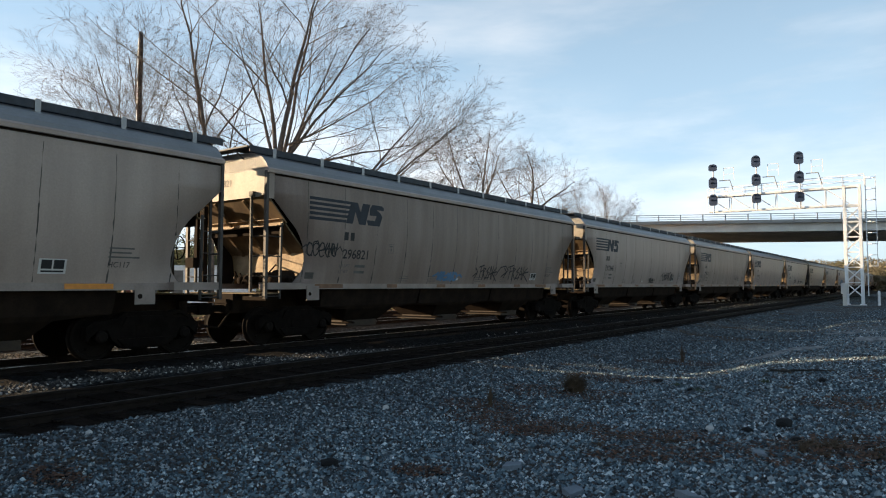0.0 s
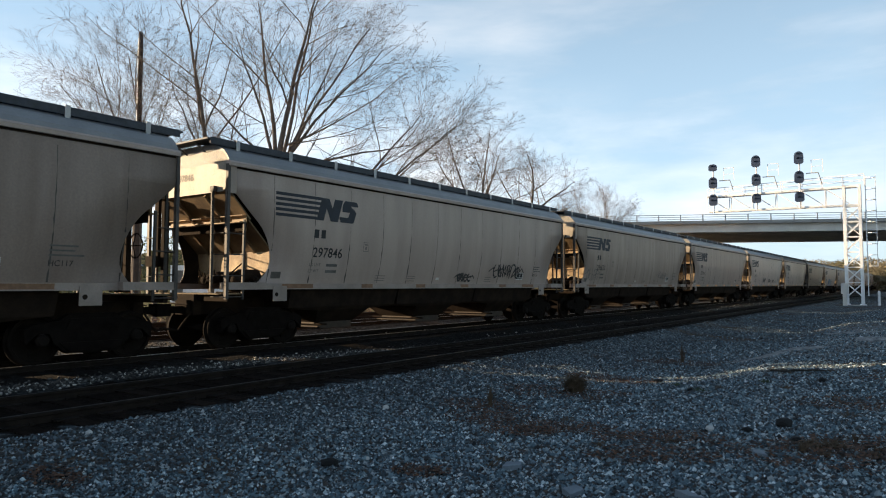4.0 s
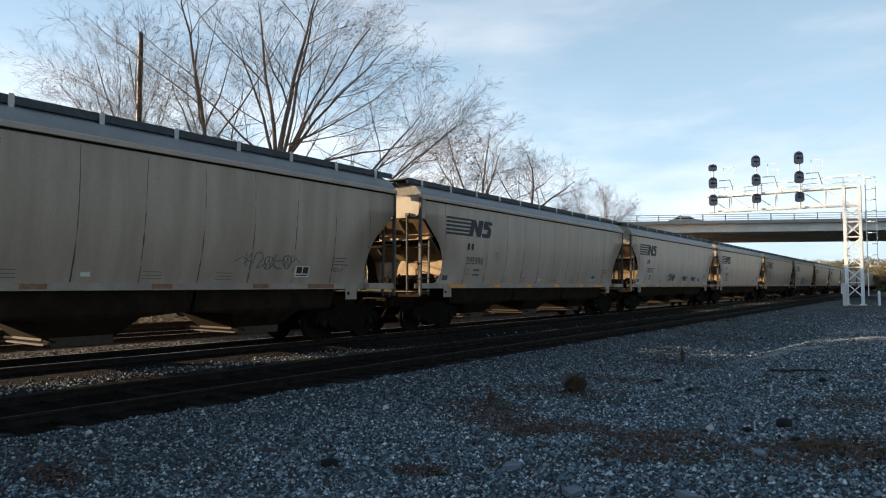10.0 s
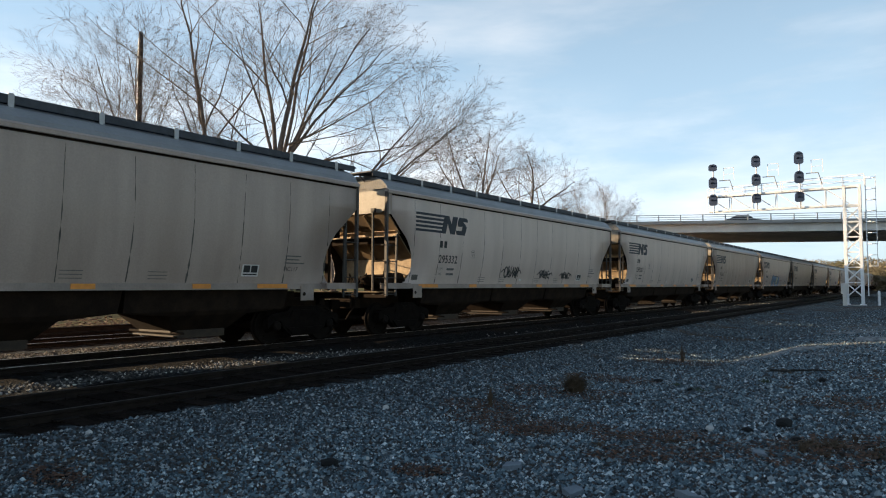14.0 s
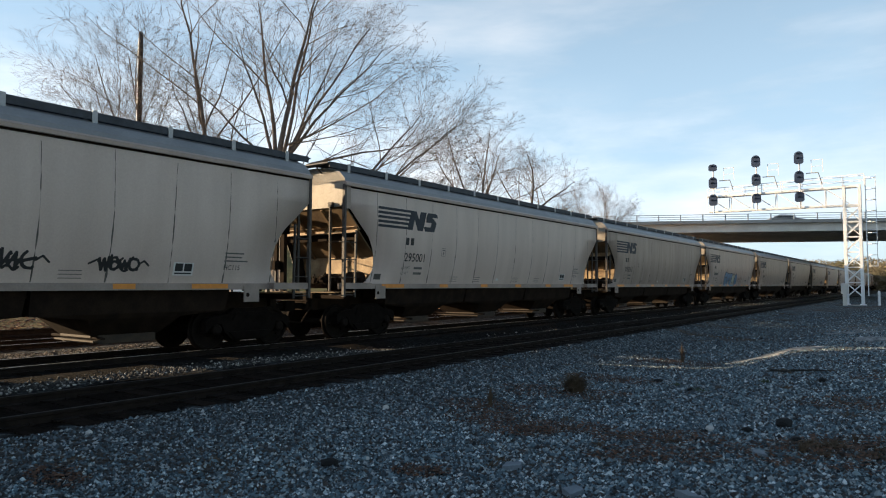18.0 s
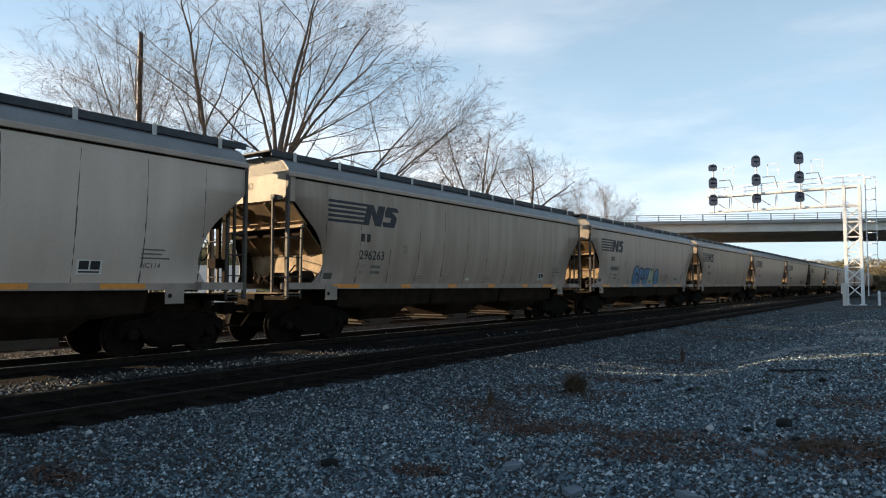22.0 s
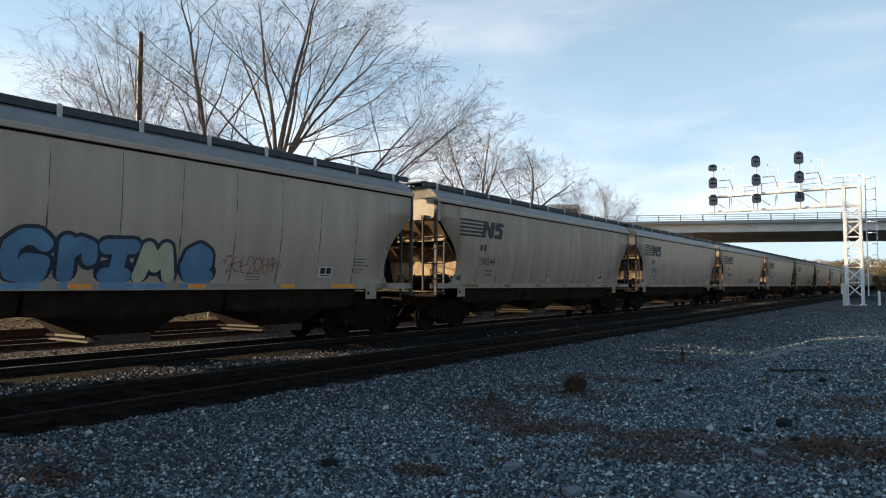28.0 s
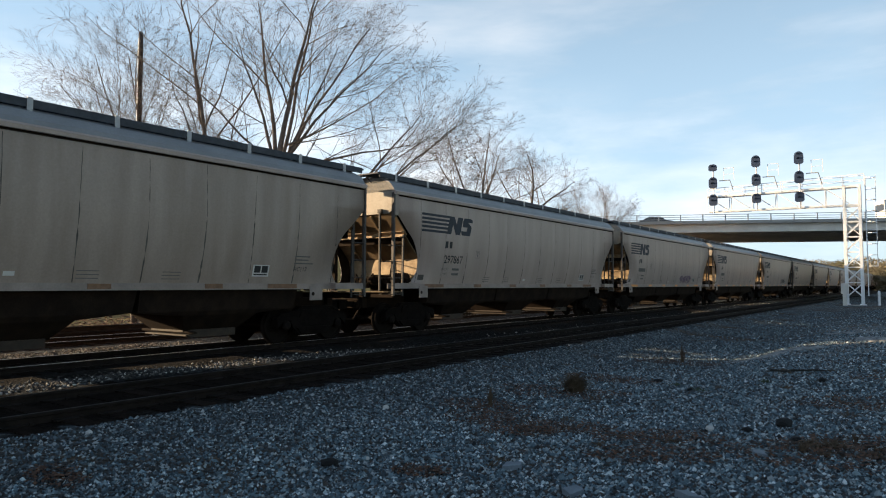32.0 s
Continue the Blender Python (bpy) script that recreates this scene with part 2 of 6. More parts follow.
def height(x, y):
    """The ground's height: a gravel yard, slightly raised beds under the tracks, a gentle rise to the east."""
    z = -0.13 + 0.045 * noise.noise((x * 0.35, y * 0.35, 0.0)) + 0.02 * noise.noise((x * 1.3, y * 1.3, 3.0))
    z -= 0.10 * math.exp(-((x + 4.5) / 2.2) ** 2)
    # the yard dips beside the tracks further north; the dirt crossing lies a little higher
    north = min(1.0, max(0.0, (y - 9.0) / 7.0), max(0.0, (52 - y) / 12.0))
    z -= 0.19 * north * north * (3 - 2 * north) * min(1.0, max(0.0, (-2.6 - x) / 1.0))
    z += 0.03 * max(0.0, 1 - abs(y - 19.0) / 5.0) * min(1.0, max(0.0, (x + 3.4) / 1.0))
    if x > -4:
        z += min(1.2, 0.05 * (x + 4))
    for c in (NEAR_X, TRAIN_X, BACK_X):
        k = max(0.0, 1 - max(0.0, abs(x - c) - 1.45) / 0.6)
        z = z * (1 - k) + (-0.125 + 0.012 * noise.noise((x * 3, y * 3, 7.0))) * k
    if x < -21.5:
        z -= min(0.9, 0.16 * (-21.5 - x))
    return z


def spaced(stops):
    out = []
    for a, b, n in stops:
        out += [a + (b - a) * i / n for i in range(n)]
    return out + [stops[-1][1]]


def ground_material():
    """Blue-grey gravel with brown litter, dirt and grass by place; beds between the rails dark from oil and painted
    shade.
    """
    m = bpy.data.materials.new("yard_gravel")
    m.use_nodes = True
    nt = m.node_tree
    N, L = nt.nodes.new, nt.links.new
    b = nt.nodes["Principled BSDF"]
    b.inputs["Roughness"].default_value, b.inputs["Specular IOR Level"].default_value = 0.95, 0.04
    geo, vor, v2, big, mid = N("ShaderNodeNewGeometry"), N("ShaderNodeTexVoronoi"), N("ShaderNodeTexVoronoi"), N("ShaderNodeTexNoise"), N("ShaderNodeTexNoise")
    pos = geo.outputs["Position"]
    vor.inputs["Scale"].default_value, v2.inputs["Scale"].default_value = 22, 55
    big.inputs["Scale"].default_value, mid.inputs["Scale"].default_value = 0.45, 3.0
    big.inputs["Detail"].default_value, mid.inputs["Detail"].default_value = 6, 6
    for n in (vor, v2, big, mid):
        L(pos, n.inputs["Vector"])

    def ramp(stops, src):
        r = N("ShaderNodeValToRGB")
        e = r.color_ramp.elements
        while len(e) < len(stops):
            e.new(0.5)
        for k, (p, c) in enumerate(stops):
            e[k].position, e[k].color = p, (*c, 1)
        L(src, r.inputs["Fac"])
        return r.outputs["Color"]

    def blend(a, bb, fac, kind="MIX"):
        x = N("ShaderNodeMix")
        x.data_type, x.blend_type = "RGBA", kind
        if isinstance(fac, float):
            x.inputs["Factor"].default_value = fac
        else:
            L(fac, x.inputs["Factor"])
        L(a, x.inputs["A"]), L(bb, x.inputs["B"])
        return x.outputs["Result"]

    sep = N("ShaderNodeSeparateColor")
    L(vor.outputs["Color"], sep.inputs["Color"])
    stone = ramp([(0.0, (0.012, 0.015, 0.017)), (0.40, (0.050, 0.066, 0.074)), (0.75, (0.135, 0.172, 0.188)), (1.0, (0.38, 0.43, 0.44))], sep.outputs["Red"])
    dust = ramp([(0.0, (0.035, 0.033, 0.031)), (1.0, (0.11, 0.112, 0.114))], v2.outputs["Distance"])
    gravel = blend(stone, dust, 0.3)
    litter = ramp([(0.35, (0.045, 0.028, 0.018)), (0.65, (0.13, 0.085, 0.05))], mid.outputs["Fac"])
    gravel = blend(gravel, litter, ramp([(0.52, (0, 0, 0)), (0.66, (0.8, 0.8, 0.8))], big.outputs["Fac"]))
    xyz = N("ShaderNodeSeparateXYZ")
    L(pos, xyz.inputs["Vector"])
    wob = N("ShaderNodeMath")
    wob.operation = "MULTIPLY_ADD"
    wob.inputs[1].default_value = 1.6
    L(mid.outputs["Fac"], wob.inputs[0]), L(xyz.outputs["X"], wob.inputs[2])
    across = N("ShaderNodeMapRange")
    across.inputs["From Min"].default_value, across.inputs["From Max"].default_value = -30.0, 10.0
    L(wob.outputs[0], across.inputs["Value"])

    def at(x):
        return (x + 0.8 + 30) / 40

    w, k = (1, 1, 1), (0, 0, 0)
    # oil-dark beds; back bed and strips between tracks also carry painted shade
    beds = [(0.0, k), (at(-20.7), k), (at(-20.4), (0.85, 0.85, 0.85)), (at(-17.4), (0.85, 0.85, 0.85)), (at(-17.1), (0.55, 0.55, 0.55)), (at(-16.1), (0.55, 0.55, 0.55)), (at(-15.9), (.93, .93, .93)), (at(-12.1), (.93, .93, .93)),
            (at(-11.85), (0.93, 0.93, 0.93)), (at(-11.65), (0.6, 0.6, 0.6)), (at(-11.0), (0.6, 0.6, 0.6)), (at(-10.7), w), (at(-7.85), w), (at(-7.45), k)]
    oil_and_shade = ramp(beds, across.outputs["Result"])
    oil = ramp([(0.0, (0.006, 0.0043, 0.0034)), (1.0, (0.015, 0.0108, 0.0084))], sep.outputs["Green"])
    gravel = blend(gravel, oil, oil_and_shade)
    # a worn dirt crossing, streaked along the wheels' way
    path = ramp([(0.0, k), (at(-3.6), k), (at(-2.8), (0.5, 0.5, 0.5)), (at(3.0), (0.5, 0.5, 0.5)), (at(7.0), (0.4, 0.4, 0.4))], across.outputs["Result"])
    along = N("ShaderNodeMapRange")
    along.inputs["From Min"].default_value, along.inputs["From Max"].default_value = 0.0, 60.0
    L(xyz.outputs["Y"], along.inputs["Value"])
    there = ramp([(0.0, k), (15.0 / 60, k), (17.5 / 60, w), (25.0 / 60, w), (33.0 / 60, k)], along.outputs["Result"])
    rut, way = N("ShaderNodeTexNoise"), N("ShaderNodeMapping")
    way.inputs["Scale"].default_value, way.inputs["Rotation"].default_value = (0.18, 1.5, 1.0), (0, 0, radians(-30))
    L(pos, way.inputs["Vector"]), L(way.outputs["Vector"], rut.inputs["Vector"])
    rut.inputs["Scale"].default_value, rut.inputs["Detail"].default_value = 1.0, 4
    ruts = ramp([(0.40, (0.3, 0.3, 0.3)), (0.52, w)], rut.outputs["Fac"])
    earth = ramp([(0.3, (0.26, 0.245, 0.225)), (0.7, (0.46, 0.44, 0.41))], mid.outputs["Fac"])
    gravel = blend(gravel, earth, blend(blend(path, there, 1.0, "MULTIPLY"), ruts, 1.0, "MULTIPLY"))
    waste = ramp([(0.0, w), (at(-22.0), w), (at(-20.8), k)], across.outputs["Result"])
    gravel = blend(gravel, ramp([(0.35, (0.03, 0.02, 0.013)), (0.65, (0.10, 0.066, 0.04))], mid.outputs["Fac"]), waste)
    field = ramp([(0.0, w), (at(-29.6), w), (at(-28.4), k)], across.outputs["Result"])
    grass = ramp([(0.35, (0.10, 0.085, 0.045)), (0.65, (0.18, 0.145, 0.075))], mid.outputs["Fac"])
    gravel = blend(gravel, grass, field)
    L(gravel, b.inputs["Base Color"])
    bp = N("ShaderNodeBump")
    bp.inputs["Strength"].default_value, bp.inputs["Distance"].default_value = 0.9, 0.03
    L(vor.outputs["Distance"], bp.inputs["Height"]), L(bp.outputs["Normal"], b.inputs["Normal"])
    return m


def make_ground():
    xs = spaced([(-3000, -400, 6), (-400, -60, 8), (-60, -24, 12), (-24, 8, 150), (8, 30, 12), (30, 200, 10), (200, 3000, 8)])
    ys = spaced([(-3000, -200, 6), (-200, -20, 8), (-20, 0, 14), (0, 45, 190), (45, 120, 70), (120, 400, 20), (400, 3000, 10)])
    n = len(xs)
    s = Shape()
    s.v = [(x, y, height(x, y)) for y in ys for x in xs]
    s.f = [(j * n + i, j * n + i + 1, (j + 1) * n + i + 1, (j + 1) * n + i) for j in range(len(ys) - 1) for i in range(n - 1)]
    ob = new("ground", bpy.data.meshes.new("ground"))
    ob.data.from_pydata(s.v, [], s.f)
    ob.data.shade_smooth()
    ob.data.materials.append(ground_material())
    tagged(ob, "blue-grey gravel yard with track beds dark from oil and painted shade, and dirt", "ground", kind="structure")


make_ground()

RAIL = [(-0.07, -0.172), (0.07, -0.172), (0.07, -0.16), (0.012, -0.142), (0.010, -0.045), (0.034, -0.034), (0.034, -0.006), (0.026, 0.0),
        (-0.026, 0.0), (-0.034, -0.006), (-0.034, -0.034), (-0.010, -0.045), (-0.012, -0.142), (-0.07, -0.16)]


def make_track(x, label, ties):
    """Two rails with polished running bands; ties where the eye can tell them apart."""
    tr = thing("railway_track", label, "railway track", "parallel tracks", "structure", pose(x, 0, 0))
    for side in (-0.752, 0.752):
        r = part("rail", Shape().prism([(a + side, b) for a, b in RAIL], -120, 420, "y"), RAILM, tr)
        part("running_band", Shape().box(side - 0.024, -120, -0.001, side + 0.024, 420, 0.0015), RAILTOP if x != NEAR_X else RAILDULL, r, "worn running band of steel")
    if ties:
        me = Shape().prism([(-1.3, -0.26), (1.3, -0.26), (1.3, -0.13), (1.28, -0.115), (-1.28, -0.115), (-1.3, -0.13)], -0.115, 0.115, "y").mesh("tie", ties)
        plate = Shape().box(-0.10, -0.17, -0.117, 0.10, 0.17, -0.10).box(-0.13, -0.12, -0.117, -0.11, -0.09, -0.085).box(0.09, 0.1, -0.117, 0.12, 0.13, -0.08).mesh("tie_plate", RAILM)
        for i in range(110):
            y = -6 + i * 0.52 + random.uniform(-0.03, 0.03)
            t = part("tie", me, None, tr, at=pose(random.uniform(-0.05, 0.05), y, random.uniform(-0.008, 0.004), 0, 0, random.uniform(-1.2, 1.2)))
            if i < 70:
                for side in (-0.752, 0.752):
                    part("tie_plate", plate, None, t, at=pose(side, 0, 0))
    return tr


make_track(NEAR_X, "empty rusty railway track on oil-dark ballast", TIE)
make_track(TRAIN_X, "railway track under the moving grain train", TIE)
make_track(BACK_X, "sunlit railway track beyond the train", TIE)

# ---- the train ----
LEN, HALF = 18.0, 8.38         # coupled length; half a body's length
PROFILE = [(1.30, 1.50), (1.37, 1.75), (1.44, 2.05), (1.50, 2.4), (1.545, 2.8), (1.565, 3.2), (1.57, 3.7), (1.57, 4.13)]


def side_x(z):
    for (x0, z0), (x1, z1) in zip(PROFILE, PROFILE[1:]):
        if z <= z1:
            return x0 + (x1 - x0) * (z - z0) / (z1 - z0)
    return PROFILE[-1][0]


CUT = ((1.50, 1.00), (1.60, 1.10), (1.72, 1.20), (1.85, 1.26), (2.02, 1.28), (2.20, 1.25), (2.38, 1.20), (2.55, 1.12), (2.68, 1.04), (2.80, 0.95), (2.92, 0.83), (3.03, 0.70), (3.50, 0.20), (3.52, 0.0))


def end_cut(z, south=True):
    """How far the side sheet stands back from the body's end at a height; a little less at the north end."""
    for (z0, c0), (z1, c1) in zip(CUT, CUT[1:]):
        if z <= z1:
            c = c0 + (c1 - c0) * (z - z0) / (z1 - z0)
            return c if south else max(0.0, c - 0.17)
    return 0.0


def side_sheet(sign):
    s = Shape()
    zs = [z for z, _ in CUT] + [3.7, 3.95, 4.13]
    ts = [i / 12 for i in range(13)]
    for off in (0.0, -0.012):
        for z in zs:
            k = 1.0 if sign > 0 else 0.70   # the west side is cut away less
            a, b = -HALF + end_cut(z) * k, HALF - end_cut(z, False) * k
            s.v += [((side_x(z) + off) * sign, a + (b - a) * t, z) for t in ts]
    m, k = len(ts), len(zs) * len(ts)
    for j in range(len(zs) - 1):
        for i in range(m - 1):
            a = j * m + i
            s.f += [(a, a + 1, a + m + 1, a + m), (k + a, k + a + m, k + a + m + 1, k + a + 1)]
        for i in (0, m - 1):
            a = j * m + i
            s.f.append((a, a + m, k + a + m, k + a))
    return s


def on_side(quads, sign, lift):
    """Maps flat shapes in (y, z) to the side's surface."""
    return [((side_x(z) + lift) * sign, y, z) for y, z in quads]


def strip(s, y0, z0, y1, z1, sign=1, lift=0.004, n=1, lean=0.0):
    """A painted bar on the side."""
    for k in range(n):
        a, b = z0 + (z1 - z0) * k / n, z0 + (z1 - z0) * (k + 1) / n
        s.add(on_side([(y0 + lean * (a - z0), a), (y1 + lean * (a - z0), a), (y1 + lean * (b - z0), b), (y0 + lean * (b - z0), b)], sign, lift), [(0, 1, 2, 3)])
    return s


def lettering(text, size, y, z, bold=0.0, lift=0.006, align="LEFT"):
    """Words laid on the east side of a car; they read along +y."""
    cu = bpy.data.curves.new("lettering", "FONT")
    cu.body, cu.size, cu.offset, cu.align_x, cu.resolution_u = text, size, bold, align, 3
    ob = bpy.data.objects.new("lettering", cu)
    me = bpy.data.meshes.new_from_object(ob)
    bpy.data.objects.remove(ob)
    bpy.data.curves.remove(cu)
    for v in me.vertices:
        v.co = on_side([(y + v.co.x, z + v.co.y)], 1, lift)[0]
    return me


def text_part(text, size, y, z, mat, parent, bold=0.0, lift=0.006):
    me = lettering(text, size, y, z, bold, lift)
    me.materials.append(mat)
    return part("lettering", me, None, parent)


def emblem(parent):
    """Five stripes that run into slanted blocks: a plain device in navy."""
    y0 = -HALF + 1.33
    for k in range(5):
        z = 3.615 - k * 0.126
        part("emblem_stripe", strip(Shape(), y0, z, y0 + 1.50 - 0.045 * k, z + 0.074), NAVY, parent)
    zb, b = 3.105, y0 + 1.31
    s = Shape()
    for p in (((0.0, 0.0), (0.25, 0.0), (0.35, 0.32), (0.44, 0.58), (0.18, 0.58)), ((0.35, 0.32), (0.50, 0.0), (0.72, 0.0), (0.56, 0.34), (0.44, 0.58)), ((0.56, 0.34), (0.72, 0.0), (0.76, 0.0), (0.94, 0.58), (0.64, 0.58))):
        s.add(on_side([(b + u, zb + v) for u, v in p], 1, 0.0045), [tuple(range(len(p)))])
    part("emblem_block", s, NAVY, parent)
    s = Shape()
    for p in (((0.82, 0.08), (0.86, 0.0), (1.34, 0.0), (1.40, 0.14), (0.80, 0.14)), ((1.14, 0.14), (1.40, 0.14), (1.45, 0.28), (1.38, 0.36), (1.20, 0.28)), ((0.92, 0.28), (1.20, 0.28), (1.38, 0.36), (1.22, 0.45), (0.92, 0.45)), ((0.92, 0.45), (1.52, 0.45), (1.50, 0.54), (1.42, 0.58), (1.02, 0.58))):
        s.add(on_side([(b + u, zb + v) for u, v in p], 1, 0.0048), [tuple(range(len(p)))])
    part("emblem_block", s, NAVY, parent)


def slope_end(sg):
    """The sheets of one end, in the car's space; sg is -1 or 1."""
    e = HALF * sg

    def y(d):
        return e - sg * d

    upper, lower, plate = Shape(), Shape(), Shape()
    for s, w, (d0, z0), (d1, z1) in ((upper, 1.53, (0.03, 3.56), (0.62, 2.95)), (lower, 1.46, (0.62, 2.95), (1.32, 2.24))):
        s.add([(-w, y(d0), z0), (w, y(d0), z0), (w, y(d1), z1), (-w, y(d1), z1), (-w, y(d0 + .03), z0 + .02), (w, y(d0 + .03), z0 + .02), (w, y(d1 + .03), z1 + .02), (-w, y(d1 + .03), z1 + .02)],
              [(0, 1, 2, 3), (4, 5, 6, 7), (0, 1, 5, 4), (1, 2, 6, 5), (2, 3, 7, 6), (3, 0, 4, 7)])
    plate.prism([(-1.26, 1.5), (1.26, 1.5), (1.34, 1.75), (1.40, 2.05), (1.44, 2.27), (-1.44, 2.27), (-1.40, 2.05), (-1.34, 1.75)], min(y(1.3), y(1.33)), max(y(1.3), y(1.33)), "y")
    return upper, lower, plate, y


def many(name, shapes, mat, parent, near):
    """Like pieces: parts of their own near the camera's side of the plan, one joined part far off."""
    if near:
        for s in shapes:
            part(name, s, mat, parent)
    else:
        whole = Shape()
        for s in shapes:
            whole.add(s.v, s.f)
        tagged(part(name, whole, mat, parent), kind="stuff")


def build_car(near=True):
    """A car; those that stay far off have their small pieces joined."""
    car = thing("hopper_car", "grey covered grain hopper car rolling in the train", "railway car", "cars of the train")
    for sg in (1, -1):
        side = part("side_sheet", side_sheet(sg), PAINT, car, "light grey curved side with dark weld seams", smooth=False)
        side.data.shade_smooth()
        side.data.materials.append(UNDER)
        half = len(side.data.vertices) // 2
        for f in side.data.polygons:
            if min(f.vertices) >= half:
                f.material_index = 1   # the inner face: grime and its shade in one near-black
        if sg == 1:
            seams = []
            for k in range(12):
                y = -HALF + 1.28 + k * 1.312
                s, z, edge = Shape(), 1.51, []
                bend = random.uniform(-0.03, 0.03)
                while z < 4.05:
                    low = max(0.0, 1 - (z - 1.5) / 2.1)
                    wd = 0.007 + 0.026 * low * random.random() ** 1.3
                    if random.random() < 0.22:
                        wd = 0.0015
                    c = y + bend * math.sin((z - 1.5) * 1.3) + random.uniform(-0.004, 0.004)
                    if -HALF + end_cut(z) + 0.05 < c < HALF - end_cut(z, False) - 0.05:
                        edge.append((c - wd, c + wd * 0.8, z))
                    z += random.uniform(0.07, 0.17)
                for (a0, b0, z0), (a1, b1, z1) in zip(edge, edge[1:]):
                    s.f.append(tuple(len(s.v) + q for q in ((0, 1, 3, 2))))
                    s.v += on_side([(a0, z0), (b0, z0)], 1, 0.0025)
                if edge:
                    s.v += on_side([(edge[-1][0], edge[-1][2]), (edge[-1][1], edge[-1][2])], 1, 0.0025)
                if len(s.v) > 4:
                    seams.append(s)
            many("weld_seam", seams, SEAM, side, near)

        if sg == 1:
            emblem(side)
        # sill below the sheet
        x0, x1 = sorted((1.28 * sg, 1.375 * sg))
        sill = part("side_sill", Shape().box(x0, -HALF + 0.1, 1.375, x1, HALF - 0.1, 1.50).box(x0, -HALF + 0.1, 1.36, x1 + 0.012 * (sg > 0), HALF - 0.1, 1.375), SILL, car)
        if sg == 1:
            for yy, ln in ((1.72, 1.0), (4.53, 0.45), (6.97, 0.45), (9.4, 0.45), (11.9, 0.45), (13.6, 0.9)):
                yy -= HALF
                part("reflective_strip", Shape().box(1.37, yy, 1.386, 1.381, yy + ln, 1.488), REFLECT, sill, "yellow reflective strip")
            for yy in (-6.95, 6.55):
                part("jacking_pad", Shape().prism([(yy, 1.08), (yy + 0.42, 1.08), (yy + 0.42, 1.44), (yy, 1.44)], 1.376, 1.40), SILL, sill)
                part("pad_hole", Shape().lathe([(1.395, 0.05), (1.402, 0.05)], "x", 12).move(Matrix.Translation((0, yy + 0.10, 1.24))), UNDER, sill)
        # eave fascia, and a dark strip that paints the shadow line below it
        part("eave_fascia", Shape().prism([(1.50 * sg, 4.105), (1.635 * sg, 4.105), (1.64 * sg, 4.185), (1.60 * sg, 4.225), (1.50 * sg, 4.24)], -HALF - 0.02, HALF + 0.02, "y"), PAINT, car)
        part("eave_joint", Shape().box(min(1.568 * sg, 1.576 * sg), -HALF + 0.21, 4.06, max(1.568 * sg, 1.576 * sg), HALF - 0.05, 4.105), UNDER, car, "dark strip painting the shadow line under the eave")
    # roof: a low arch
    arch = [(-1.585, 4.20), (-1.52, 4.33), (-1.36, 4.49), (-1.05, 4.62), (-0.45, 4.67), (0.45, 4.67), (1.05, 4.62), (1.36, 4.49), (1.52, 4.33), (1.585, 4.20), (1.4, 4.20), (-1.4, 4.20)]
    roof = part("roof", Shape().prism(arch, -HALF, HALF, "y"), ROOF, car, "blue-grey painted steel roof")
    for k in range(4):
        c = -5.9 + k * 3.93
        h = part("hatch_cover", Shape().prism([(-0.33, 4.64), (0.33, 4.64), (0.33, 4.73), (0.24, 4.77), (-0.24, 4.77), (-0.33, 4.73)], c - 1.85, c + 1.85, "y"), GRATING, roof)
        part("hatch_strap", Shape().box(-0.37, c - 0.03, 4.62, 0.37, c + 0.03, 4.78), GRATING, h)
    for sg in (1, -1):
        g = Shape()
        xa, xb = sorted((0.58 * sg, 1.22 * sg))
        for i in range(9):
            x = xa + (xb - xa) * i / 8
            g.box(x - 0.006, -HALF - 0.25, 4.675, x + 0.006, HALF + 0.25, 4.755)
        for i in range(140):
            y = -HALF - 0.2 + i * (2 * HALF + 0.4) / 139
            g.box(xa, y - 0.007, 4.685, xb, y + 0.007, 4.745)
        edge = 1.225 * sg
        g.box(min(edge, edge - 0.02 * sg), -HALF - 0.25, 4.60, max(edge, edge - 0.02 * sg), HALF + 0.25, 4.75)
        part("running_board", g, GRATING, roof, "dark steel grating walkway")
        brackets = []
        for i in range(11):
            y = -7.9 + i * 1.58
            brackets.append(Shape().bar((1.24 * sg, y, 4.50), (1.24 * sg, y, 4.78), 0.10, 0.012, (1, 0, 0)).bar((1.24 * sg, y, 4.67), (0.6 * sg, y, 4.67), 0.05, 0.012))
        many("board_bracket", brackets, BRACKET, roof, near)
    for sg in (-1, 1):
        upper, lower, plate, yy = slope_end(sg)
        e = HALF * sg
        a, b = sorted((e, e - 0.015 * sg))
        poly = [(-1.56, 3.74), (-1.48, 3.62), (-1.34, 3.55), (1.34, 3.55), (1.48, 3.62), (1.56, 3.74), (1.56, 4.17), (1.50, 4.32), (1.34, 4.48), (1.03, 4.61), (0.45, 4.66), (-0.45, 4.66), (-1.03, 4.61), (-1.34, 4.48), (-1.50, 4.32), (-1.56, 4.17)]
        part("end_sheet", Shape().prism(poly, a, b, "y"), PAINT_END, car, "cream-grey end sheet")
        for sx in (-1, 1) if sg < 0 else ():
            part("corner_plate", Shape().box(min(1.572 * sx, 1.580 * sx), min(e, yy(0.20)), 3.50, max(1.572 * sx, 1.580 * sx), max(e, yy(0.20)), 4.16), PAINT_OLD, car)
        u = part("slope_sheet", upper, SLOPE, car, "rust-brown sloping end sheet")
        many("stiffener", [Shape().bar((x, yy(0.04), 3.50), (x, yy(0.60), 2.92), 0.07, 0.06) for x in (-0.5, 0.62)], SLOPE, u, near)
